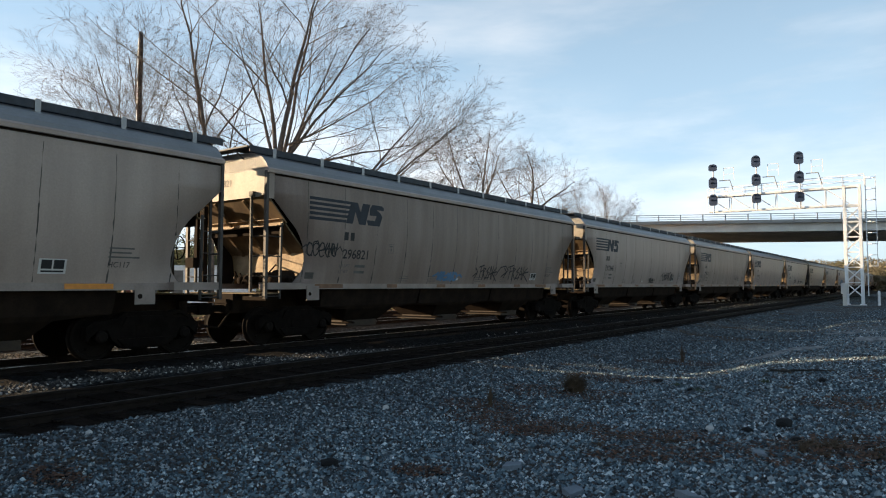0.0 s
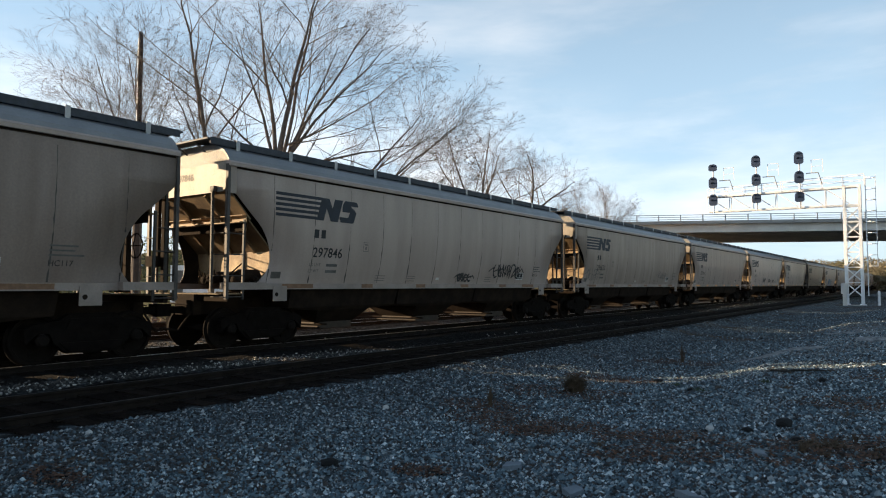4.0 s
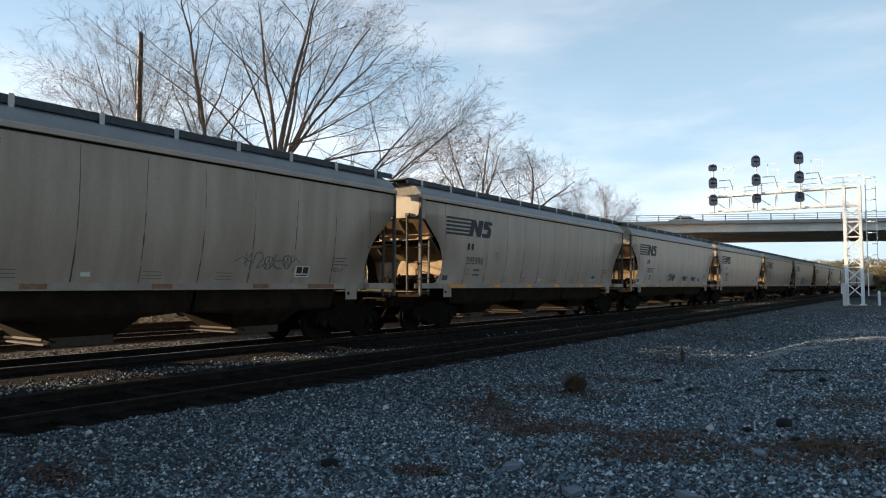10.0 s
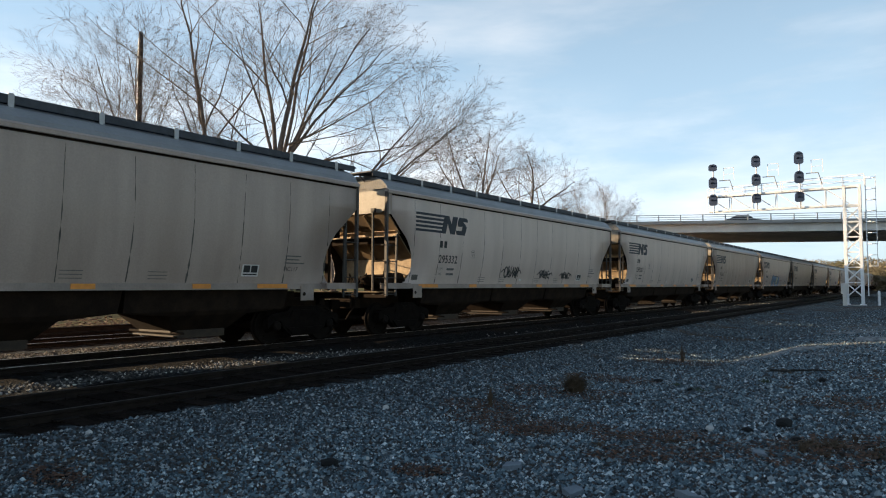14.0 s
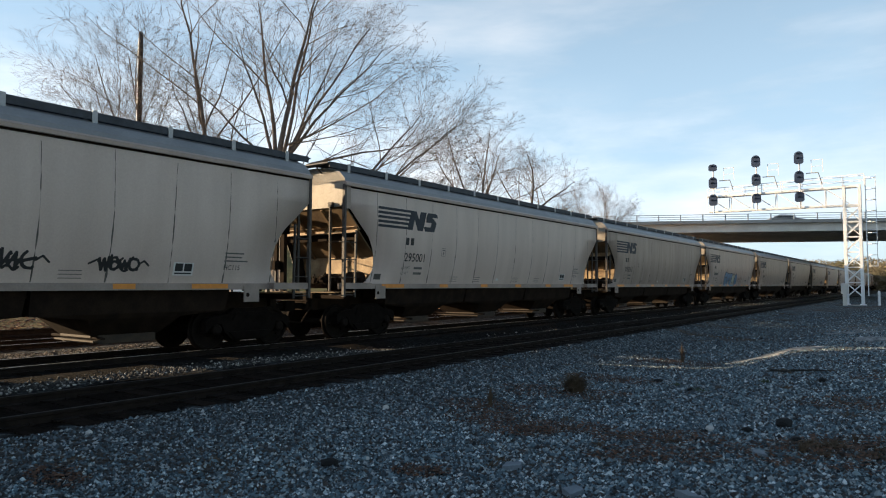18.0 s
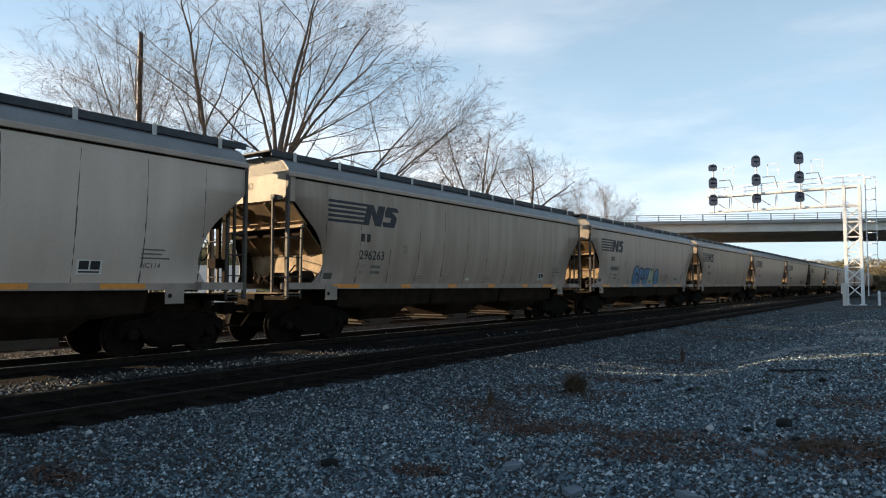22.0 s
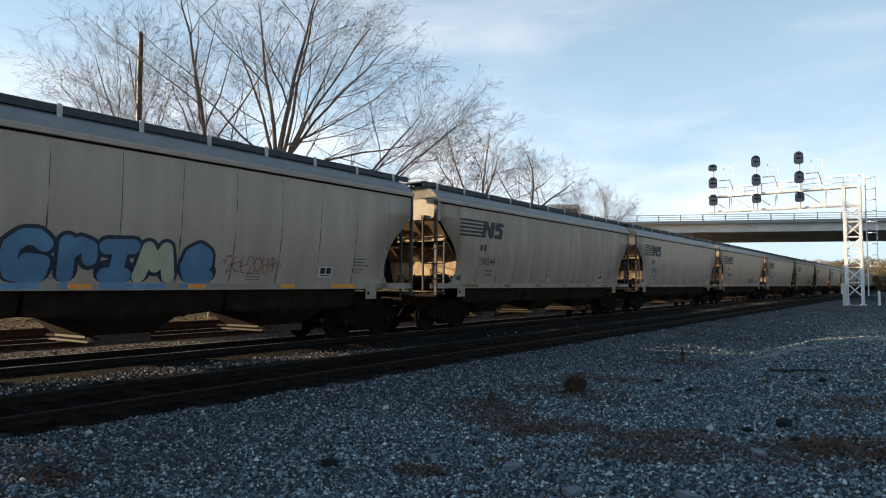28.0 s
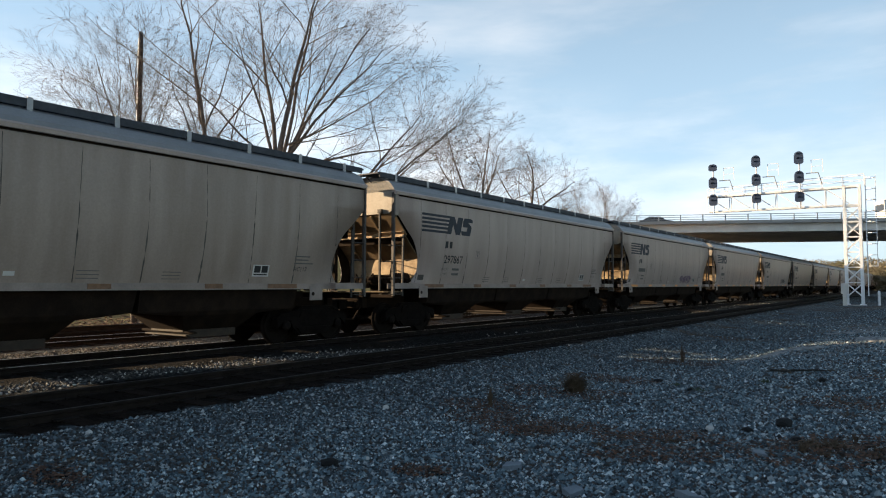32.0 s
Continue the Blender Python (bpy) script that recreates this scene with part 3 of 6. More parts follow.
        part("cross_beam", Shape().box(-1.5, min(yy(0.54), yy(0.555)), 2.90, 1.5, max(yy(0.54), yy(0.555)), 3.04).box(-1.5, min(yy(0.42), yy(0.555)), 3.04, 1.5, max(yy(0.42), yy(0.555)), 3.055).box(-1.5, min(yy(0.36), yy(0.54)), 2.88, 1.5, max(yy(0.36), yy(0.54)), 2.90), PLATEM, car)
        # black plate added below the beam, painting the shaded hollow there
        part("beam_web", Shape().box(-1.48, min(yy(0.57), yy(0.585)), 2.70, 1.48, max(yy(0.57), yy(0.585)), 2.92), UNDER, car, "black plate standing in for shade under the cross beam")
        low = part("slope_sheet", lower, SLOPE, car)
        many("stiffener", [Shape().bar((x, yy(0.66), 2.86), (x, yy(1.28), 2.24), 0.07, 0.06) for x in (-0.9, 0.0, 0.9)], SLOPE, low, near)
        bp = part("bolster_plate", plate, PLATEM, car, "cream plate above the bolster")
        many("bolster_web", [Shape().box(x - 0.012, min(yy(1.29), yy(1.0)), 1.5, x + 0.012, max(yy(1.29), yy(1.0)), 1.68) for x in (-0.95, -0.3, 0.35, 1.0)], SLOPE, bp, near)
        # corner posts, ladders
        for sx in (-1, 1):
            p = part("corner_post", Shape().bar((1.53 * sx, e, 1.15), (1.55 * sx, e, 4.15), 0.07, 0.09), POST, car)
            part("corner_gusset", Shape().prism([(1.30 * sx, 1.36), (1.56 * sx, 1.36), (1.56 * sx, 1.52), (1.30 * sx, 1.52)], min(e, yy(1.1)), max(e, yy(1.1)), "y"), SILL, car)
            post2 = part("ladder_stile", Shape().bar((1.50 * sx, yy(0.46), 1.14), (1.54 * sx, yy(0.46), 2.95), 0.05, 0.05), LADDER, car)
            many("ladder_rung", [Shape().tube((1.55 * sx, yy(0.0), 1.20 + k * 0.47), (1.55 * sx, yy(0.46), 1.20 + k * 0.47), 0.013, n=6) for k in range(4)], LADDER, post2, near)
            stile = part("ladder_stile", Shape().bar((1.08 * sx, e + 0.06 * sg, 1.3), (1.08 * sx, e + 0.06 * sg, 3.62), 0.06, 0.045).box(1.08 * sx - 0.07, min(e, e + 0.09 * sg), 3.56, 1.08 * sx + 0.07, max(e, e + 0.09 * sg), 3.68), LADDER, car)
            many("ladder_rung", [Shape().tube((1.06 * sx, e + 0.06 * sg, 1.20 + k * 0.47), (1.54 * sx, e + 0.06 * sg, 1.20 + k * 0.47), 0.013, n=6) for k in range(4)], LADDER, stile, near)
        # platform, coupler, roof-end walkway
        part("end_platform", Shape().box(-1.50, min(e, yy(0.5)), 1.25, 1.50, max(e, yy(0.5)), 1.28), PLANK, car, "worn tan end platform")
        part("end_sill", Shape().box(-1.45, min(yy(0.1), yy(0.2)), 1.10, 1.45, max(yy(0.1), yy(0.2)), 1.25).box(-0.35, min(e, yy(0.2)), 0.78, 0.35, max(e, yy(0.2)), 1.25), UNDER, car)
        part("draft_sill", Shape().box(-0.22, min(yy(-0.1), yy(2.2)), 0.78, 0.22, max(yy(-0.1), yy(2.2)), 1.12), UNDER, car)
        c = part("coupler", Shape().box(-0.09, min(yy(-0.05), yy(-0.5)), 0.82, 0.09, max(yy(-0.05), yy(-0.5)), 0.98), TRUCKM, car)
        part("knuckle", Shape().prism([(-0.17, yy(-0.45)), (0.17, yy(-0.45)), (0.19, yy(-0.62)), (0.02, yy(-0.74)), (-0.14, yy(-0.68))], 0.76, 1.04, "z"), TRUCKM, c)
        part("air_hose", Shape().tube((0.35, yy(-0.05), 0.85), (0.30, yy(-0.35), 0.45), 0.025, n=6).tube((0.30, yy(-0.35), 0.45), (0.1, yy(-0.7), 0.5), 0.025, n=6), UNDER, car)
        part("end_walkway", Shape().box(-1.22, min(e, yy(-0.32)), 4.70, 1.22, max(e, yy(-0.32)), 4.735), GRATING, roof)
        many("walkway_stay", [Shape().bar((x, yy(-0.01), 4.50), (x, yy(-0.30), 4.70), 0.035, 0.02) for x in (-0.7, 0.0, 0.7)], GRATING, roof, near)
        part("cut_lever", Shape().tube((-1.45, yy(-0.12), 1.08), (0.3, yy(-0.12), 1.02), 0.016, n=6), UNDER, car)
    # brake gear at the north end, far side
    e = HALF
    st = part("brake_stand", Shape().box(-0.55, e + 0.04, 1.3, -0.43, e + 0.16, 3.4).box(-0.86, e + 0.02, 1.3, -0.68, e + 0.16, 3.15), UNDER, car)
    whl = Shape()
    for i in range(16):
        a, b = 2 * math.pi * i / 16, 2 * math.pi * (i + 1) / 16
        whl.tube((-0.5 + 0.28 * math.cos(a), e + 0.3, 2.35 + 0.28 * math.sin(a)), (-0.5 + 0.28 * math.cos(b), e + 0.3, 2.35 + 0.28 * math.sin(b)), 0.016, n=5)
    for i in range(4):
        a = math.pi * i / 2
        whl.tube((-0.5, e + 0.24, 2.35), (-0.5 + 0.28 * math.cos(a), e + 0.3, 2.35 + 0.28 * math.sin(a)), 0.013, n=5)
    part("brake_wheel", whl, UNDER, st)
    e = -HALF
    part("brake_stand", Shape().box(-0.80, e - 0.14, 1.3, -0.66, e - 0.02, 3.45).box(-1.12, e - 0.1, 2.1, -1.0, e - 0.02, 3.75).box(-1.18, e - 0.3, 1.9, -0.85, e - 0.02, 2.15), UNDER, car)
    part("air_reservoir", Shape().lathe([(-0.55, 0.08), (-0.50, 0.14), (-0.42, 0.165), (0.35, 0.165), (0.45, 0.14), (0.50, 0.08)], "x", 16).move(Matrix.Translation((0.45, -HALF + 0.85, 1.62))), UNDER, car, "grimy air reservoir")
    part("brake_cylinder", Shape().lathe([(-0.30, 0.12), (-0.25, 0.17), (0.25, 0.17), (0.30, 0.05), (0.55, 0.04)], "y", 14).move(Matrix.Translation((1.05, -HALF + 0.95, 1.66))), UNDER, car)
    for k, (x, y, z, r) in enumerate(((0.75, 0.70, 1.60, 0.10), (1.15, 0.55, 1.58, 0.085), (0.15, 0.62, 1.62, 0.11), (-0.35, 0.80, 1.58, 0.09), (1.28, 0.95, 1.60, 0.075))):
        part("brake_valve", Shape().lathe([(-0.11, r * 0.5), (-0.09, r), (0.06, r), (0.08, r * 0.6), (0.15, r * 0.5)], "xyz"[k % 2], 10).move(Matrix.Translation((x, -HALF + y, z))), UNDER, car)
    hose = Shape()
    for k in range(6):
        pts = [Vector((0.9 - 0.32 * k + 0.2 * math.sin(1.7 * k), -HALF + 0.45 + 0.09 * k, 1.50)), Vector((0.8 - 0.3 * k, -HALF + 0.5 + 0.07 * k, 1.72 + 0.05 * (k % 3))), Vector((0.55 - 0.26 * k, -HALF + 0.6 + 0.06 * k, 1.70)), Vector((0.35 - 0.2 * k, -HALF + 0.75, 1.50))]
        for a, b in zip(pts, pts[1:]):
            hose.tube(a, b, 0.018, n=6)
    part("brake_pipe", hose, UNDER, car)
    part("brake_rod", Shape().tube((1.0, -HALF + 0.5, 1.72), (0.2, -HALF + 1.5, 2.05), 0.02, n=6), UNDER, car)
    # hopper bays and outlet gates
    for c in (-4.2, 0.0, 4.2):
        h = Shape()
        up = [(-1.28, c - 2.08), (1.28, c - 2.08), (1.28, c + 2.08), (-1.28, c + 2.08)]
        dn = [(-0.66, c - 0.68), (0.66, c - 0.68), (0.66, c + 0.68), (-0.66, c + 0.68)]
        mid = [(-1.12, c - 2.04), (1.12, c - 2.04), (1.12, c + 2.04), (-1.12, c + 2.04)]
        neck = [(-1.05, c - 0.98), (1.05, c - 0.98), (1.05, c + 0.98), (-1.05, c + 0.98)]
        h.v = [(x, y, 1.5) for x, y in up] + [(x, y, 0.90) for x, y in mid] + [(x, y, 0.80) for x, y in neck] + [(x, y, 0.44) for x, y in dn]
        h.f = [(3, 2, 1, 0), (12, 13, 14, 15)] + [(k + i, k + (i + 1) % 4, k + 4 + (i + 1) % 4, k + 4 + i) for k in (0, 4, 8) for i in range(4)]
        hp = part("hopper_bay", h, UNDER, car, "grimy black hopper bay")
        part("outlet_gate", Shape().box(-0.74, c - 0.60, 0.30, 0.74, c + 0.60, 0.47).box(-0.80, c - 0.74, 0.34, 0.80, c - 0.60, 0.37).box(-0.62, c - 0.70, 0.42, 0.62, c - 0.58, 0.48), GATE, hp, "rusty outlet gate")
        part("gate_shaft", Shape().tube((-1.05, c - 0.66, 0.42), (1.05, c - 0.66, 0.42), 0.03, n=6), UNDER, hp)
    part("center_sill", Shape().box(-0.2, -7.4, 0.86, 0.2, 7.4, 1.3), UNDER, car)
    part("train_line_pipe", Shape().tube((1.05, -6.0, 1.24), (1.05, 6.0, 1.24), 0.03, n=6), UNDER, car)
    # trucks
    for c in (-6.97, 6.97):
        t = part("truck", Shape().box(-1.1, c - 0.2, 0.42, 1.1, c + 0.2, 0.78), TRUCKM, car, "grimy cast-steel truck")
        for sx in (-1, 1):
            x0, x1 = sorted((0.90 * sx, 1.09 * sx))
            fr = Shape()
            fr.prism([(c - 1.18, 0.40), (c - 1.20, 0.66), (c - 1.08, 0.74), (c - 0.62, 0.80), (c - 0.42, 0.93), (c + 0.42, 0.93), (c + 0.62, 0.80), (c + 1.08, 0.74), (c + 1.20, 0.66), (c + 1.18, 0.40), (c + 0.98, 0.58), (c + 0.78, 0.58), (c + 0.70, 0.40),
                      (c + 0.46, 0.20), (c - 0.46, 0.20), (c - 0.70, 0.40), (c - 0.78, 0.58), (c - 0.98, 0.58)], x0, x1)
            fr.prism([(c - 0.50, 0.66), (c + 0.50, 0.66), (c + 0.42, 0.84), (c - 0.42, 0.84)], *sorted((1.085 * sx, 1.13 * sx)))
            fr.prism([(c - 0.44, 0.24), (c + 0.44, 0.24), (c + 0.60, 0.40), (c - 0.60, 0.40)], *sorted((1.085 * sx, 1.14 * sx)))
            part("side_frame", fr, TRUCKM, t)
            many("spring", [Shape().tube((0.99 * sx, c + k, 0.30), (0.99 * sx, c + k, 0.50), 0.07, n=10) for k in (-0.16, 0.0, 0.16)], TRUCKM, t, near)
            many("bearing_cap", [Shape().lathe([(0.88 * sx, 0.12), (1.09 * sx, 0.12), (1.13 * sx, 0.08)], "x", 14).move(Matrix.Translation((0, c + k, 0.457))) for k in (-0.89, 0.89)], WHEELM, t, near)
    return car


def build_wheelset():
    s = Shape()
    for sg in (-1, 1):
        s.lathe([(0.665 * sg, 0.40), (0.675 * sg, 0.490), (0.70 * sg, 0.490), (0.715 * sg, 0.460), (0.80 * sg, 0.454), (0.805 * sg, 0.40), (0.765 * sg, 0.385), (0.745 * sg, 0.18), (0.79 * sg, 0.14), (0.80 * sg, 0.08)], "x", 28)
    s.tube((-1.0, 0, 0), (1.0, 0, 0), 0.08, n=12)
    for sg in (-1, 1):
        for k in range(3):
            a = k * 2.1
            s.tube((0.75 * sg, 0.27 * math.cos(a), 0.27 * math.sin(a)), (0.80 * sg, 0.27 * math.cos(a), 0.27 * math.sin(a)), 0.035, n=6)
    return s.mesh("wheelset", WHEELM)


NUMBERS = {0: "296821", 1: "297846", 2: "296621", 3: "295996", 4: "295332", 5: "295001", 6: "296263", 8: "296544", 9: "297867"}


# loose hooks, loops and zigzags of the tags, in units of a stroke's width and height
def ring(cx, cy, rx, ry, a0, a1, n=9):
    return [(cx + rx * math.cos(radians(a0 + (a1 - a0) * k / n)), cy + ry * math.sin(radians(a0 + (a1 - a0) * k / n))) for k in range(n + 1)]


FORMS = ([ring(0.4, 0.45, 0.42, 0.45, 60, 430, 12)], [[(0.0, 0.85), (0.25, 0.05), (0.42, 0.8), (0.62, 0.0), (0.85, 0.95)]], [ring(0.35, 0.7, 0.4, 0.3, 200, -60), [(0.55, 0.45), (0.2, -0.1), (0.95, 0.2)]],
         [[(0.1, 1.05), (0.2, 0.1)], ring(0.45, 0.3, 0.35, 0.3, 170, -120)], [ring(0.5, 0.5, 0.5, 0.5, 120, 300), [(0.1, 0.45), (0.9, 0.6)]], [[(0.0, 0.2), (0.5, 1.0), (0.55, 0.1), (1.0, 0.9)], [(0.2, 0.5), (0.8, 0.35)]])


def scribble(y, z, w, h, seed, thick=0.02, loops=5):
    """An unreadable tag: overlapping loops and zigzags between an entry and an exit flourish, a shape for each."""
    marks = []
    rnd = random.Random(seed)
    cell = w / loops
    for k in range(loops):
        s = Shape()
        marks.append(s)
        a = y + k * cell
        for n, line in enumerate(rnd.choice(FORMS) + rnd.choice(FORMS)[:1]):
            pts = [(a + cell * (1.15 * p + rnd.uniform(-0.06, 0.06)), z + h * (q + 0.06 * math.sin(k * 2.1) + rnd.uniform(-0.06, 0.06))) for p, q in line]
            stroke(s, pts, 0, 0, thick * rnd.uniform(0.85, 1.15), 0.0062 + 0.0006 * n)
    marks.append(Shape())
    stroke(marks[-1], [(y - cell * 0.9, z + h * 0.45), (y - cell * 0.2, z + h * 0.75), (y + cell * 0.1, z + h * 0.55)], 0, 0, thick * 0.8, 0.0060)
    marks.append(Shape())
    stroke(marks[-1], [(y + w, z + h * 0.5), (y + w + cell * 0.5, z + h * 0.75), (y + w + cell * 1.0, z + h * 0.4)], 0, 0, thick * 0.8, 0.0060)
    return marks


# the strokes of a sprayed word, letter by letter, in units of its height
WORD = ((0.0, [[(0.16, 1.0), (0.10, 0.02)], [(-0.08, 0.92), (0.52, 1.08)], [(0.12, 0.56), (0.42, 0.68)]]),
        (0.42, [[(0.10, 0.92), (0.08, 0.0)], [(0.06, 0.86), (0.36, 0.80), (0.10, 0.50), (0.46, 0.0)]]),
        (0.84, [[(0.44, 0.96), (0.10, 0.62), (0.36, 0.54), (0.06, 0.10), (0.50, 0.16)]]),
        (1.24, [[(0.0, 0.0), (0.26, 0.98), (0.42, 0.04)], [(0.08, 0.36), (0.44, 0.46)]]),
        (1.66, [[(0.12, 1.0), (0.08, 0.0)], [(0.56, 0.92), (0.12, 0.46), (0.80, -0.10)], [(0.12, 0.50), (0.74, 0.62)]]))


def sprayed_word(y, z, size, wide):
    """The angular word with an arrow before it, a shape for each letter."""
    n, marks = 0, []
    for off, lines in WORD + ((-0.62, [[(-0.16, 0.22), (0.34, 0.52)], [(0.06, 0.86), (0.36, 0.54), (0.10, 0.12)]]),):
        s = Shape()
        marks.append(s)
        for line in lines:
            stroke(s, [((off + a) * size * wide, b * size) for a, b in line], y, z, 0.042, 0.0062 + 0.0005 * n)
            n += 1
    return marks


def dress(car, i):
    """The lettering of one car."""
    y0 = -HALF
    for k in (2.61, 2.84):
        part("initials_bar", strip(Shape(), y0 + k, 2.65, y0 + k + 0.15, 2.865, lift=0.006), BLACKINK, car)
    if i in NUMBERS:
        text_part(NUMBERS[i], 0.352, y0 + 2.60, 2.17, BLACKINK, car, 0.004)
    else:
        part("number_bar", strip(Shape(), y0 + 2.63, 2.19, y0 + 3.65, 2.38, n=2, lift=0.006), GREYINK, car)
    if -2 < i < 11:
        text_part("LD LMT", 0.115, y0 + 2.53, 1.94, GREYINK, car)
        text_part("LT WT", 0.115, y0 + 2.53, 1.78, GREYINK, car)
    for k, z in enumerate((1.94, 1.78)):
        part("weight_bar", strip(Shape(), y0 + 3.12, z, y0 + 3.52, z + 0.07, lift=0.006), GREYINK, car)
    # the framed plate mark
    s = Shape()
    a, z = y0 + 4.44, 2.38
    for y_0, z_0, y_1, z_1 in ((a, z, a + .22, z + .012), (a, z + .238, a + .22, z + .25), (a, z, a + .012, z + .25), (a + .208, z, a + .22, z + .25), (a + .05, z + .17, a + .17, z + .2), (a + .085, z + .05, a + .135, z + .13)):
        strip(s, y_0, z_0, y_1, z_1, lift=0.006)
    part("plate_mark", s, GREYINK, car)
    # small print near the sill
    for yy in (5.1, 6.5, 9.2, 10.9):
        s = Shape()
        for k in range(3):
            strip(s, y0 + yy, 1.58 + k * 0.07, y0 + yy + 0.42, 1.595 + k * 0.07, lift=0.006)
        part("stencil_bar", s, GREYINK, car)
    part("stencil_patch", strip(Shape(), y0 + 8.0, 1.62, y0 + 8.18, 1.70, lift=0.006), WHITEINK, car)
    s = Shape()
    strip(s, y0 + 13.15, 1.66, y0 + 13.62, 1.93, lift=0.005)
    pl = part("inspection_stencil", s, WHITEINK, car, "white inspection stencil with black blocks")
    strip_a = strip(Shape(), y0 + 13.19, 1.75, y0 + 13.37, 1.91, lift=0.008)
    strip(strip_a, y0 + 13.40, 1.75, y0 + 13.58, 1.91, lift=0.008)
    strip(strip_a, y0 + 13.19, 1.69, y0 + 13.58, 1.72, lift=0.008)
    part("stencil_block", strip_a, BLACKINK, pl)
    s = Shape()
    for k in range(3):
        strip(s, y0 + 14.36, 1.98 + k * 0.085, y0 + 14.36 + (0.62, 0.45, 0.5)[k], 2.01 + k * 0.085, lift=0.006)
    part("stencil_bar", s, GREYINK, car)
    if -2 < i < 11:
        text_part({4: "HC115", 5: "HC114"}.get(i, "HC117"), 0.15, y0 + 14.36, 1.80, BLACKINK, car)
    if i in NUMBERS:
        cu = bpy.data.curves.new("lettering", "FONT")
        cu.body, cu.size, cu.align_x = NUMBERS[i], 0.24, "CENTER"
        ob = bpy.data.objects.new("lettering", cu)
        me = bpy.data.meshes.new_from_object(ob)
        bpy.data.objects.remove(ob)
        for v in me.vertices:
            v.co = (v.co.x - 0.1, -HALF - 0.006, v.co.y + 3.88)
        me.materials.append(GREYINK)
        part("lettering", me, None, car)
    part("corner_stencil", strip(Shape(), y0 + 1.37, 1.62, y0 + 1.67, 1.78, lift=0.006), SEAM, car)


TAGS = {0: [(1.32, 2.2, 1.05, 0.36, 5)], 1: [(9.2, 1.6, 0.8, 0.25, 4), (11.4, 1.75, 1.9, 0.45, 6)],
        2: [(1.6, 1.7, 1.3, 0.5, 5), (11.6, 1.85, 1.4, 0.35, 5)], 4: [(6.8, 1.75, 1.0, 0.4, 4), (9.6, 1.75, 0.9, 0.3, 4), (11.6, 1.75, 0.8, 0.25, 4)],
        10: [(10.5, 1.65, 2.0, 0.4, 7)], 12: [(11.0, 1.7, 2.0, 0.4, 6)]}
SPRAY_BLUE = material("blue_spray_paint", (0.10, 0.24, 0.42), 0.5, var=0.25, scale=2)
SPRAY_PALE = material("pale_yellow_spray_paint", (0.48, 0.50, 0.36), 0.5, var=0.2, scale=2)
SPRAY_DARK = material("dark_spray_outline", (0.02, 0.03, 0.06), 0.5, var=0.2)
SPRAY_RED = material("faded_red_spray", (0.25, 0.10, 0.08), 0.6, var=0.2)
SPRAY_PURPLE = material("purple_spray_paint", (0.12, 0.06, 0.14), 0.6, var=0.2)


def stroke(s, pts, y, z, thick, lift):
    """A fat sprayed line with round joints, in small steps that follow the side's curve."""
    fine = []
    for (a, b), (c, d) in zip(pts, pts[1:]):
        n = max(1, int(math.hypot(c - a, d - b) / 0.12))
        fine += [(a + (c - a) * k / n, b + (d - b) * k / n) for k in range(n)]
    fine.append(pts[-1])
    r = thick / 2
    for k, (a, b) in enumerate(fine):
        a, b = y + a, max(z + b, 1.503 + r)
        up = lift + 0.00012 * k
        s.add(on_side([(a + r * math.cos(q * math.pi / 6), b + r * math.sin(q * math.pi / 6)) for q in range(12)], 1, up), [tuple(range(12))])
        if k:
            c, d = fine[k - 1]
            c, d = y + c, max(z + d, 1.503 + r)
            ln = math.hypot(c - a, d - b) or 1e-6
            u, v = -(d - b) / ln * r, (c - a) / ln * r
            s.add(on_side([(a + u, b + v), (a - u, b - v), (c - u, d - v), (c + u, d + v)], 1, up + 0.00006), [(0, 1, 2, 3)])
    return s


# strokes of the sprayed letters, in metres from each letter's lower corner
GLYPHS = (("G", 0.0, [[(0.72, 0.62), (0.58, 0.73), (0.38, 0.72), (0.20, 0.58), (0.16, 0.36), (0.24, 0.14), (0.42, 0.06), (0.66, 0.08), (0.70, 0.30), (0.46, 0.32)]]),
          ("r", 0.98, [[(0.12, 0.66), (0.14, 0.05)], [(0.14, 0.48), (0.34, 0.64), (0.52, 0.58), (0.54, 0.40)]]),
          ("I", 1.72, [[(0.10, 0.62), (0.62, 0.64)], [(0.38, 0.62), (0.32, 0.05)], [(0.12, 0.06), (0.50, 0.05)]]),
          ("M", 2.42, [[(0.10, 0.05), (0.24, 0.62), (0.42, 0.30), (0.62, 0.62), (0.74, 0.05)]]),
          ("e", 3.40, [[(0.22, 0.34), (0.62, 0.36), (0.60, 0.54), (0.42, 0.64), (0.22, 0.54), (0.14, 0.30), (0.24, 0.10), (0.46, 0.05), (0.68, 0.10)]]))


def mural(car):
    """The big sprayed word on one car."""
    for ch, off, lines in GLYPHS:
        y = -HALF + 5.80 + off
        edge, fill = Shape(), Shape()
        for n, line in enumerate(lines):
            stroke(edge, [(a, b * 1.04) for a, b in line], y, 1.54, 0.44, 0.007 + 0.002 * n)
            stroke(fill, [(a, b * 1.04) for a, b in line], y, 1.54, 0.29, 0.013 + 0.002 * n)
        o = part("sprayed_letter", edge, SPRAY_DARK, car, "dark outlined sprayed letter")
        part("letter_fill", fill, SPRAY_PALE if ch == "M" else SPRAY_BLUE, o)
        part("letter_foot", Shape().box(1.3755, y + 0.02, 1.385, 1.3795, y + 0.68, 1.497), SPRAY_BLUE, o)
    for mark in scribble(-HALF + 10.3, 1.75, 1.4, 0.36, 77, 0.02, 7):
        part("sprayed_mark", mark, SPRAY_RED, car)


FIRST, LAST, NEAR_LAST = -1, 29, 10
CARS = {}


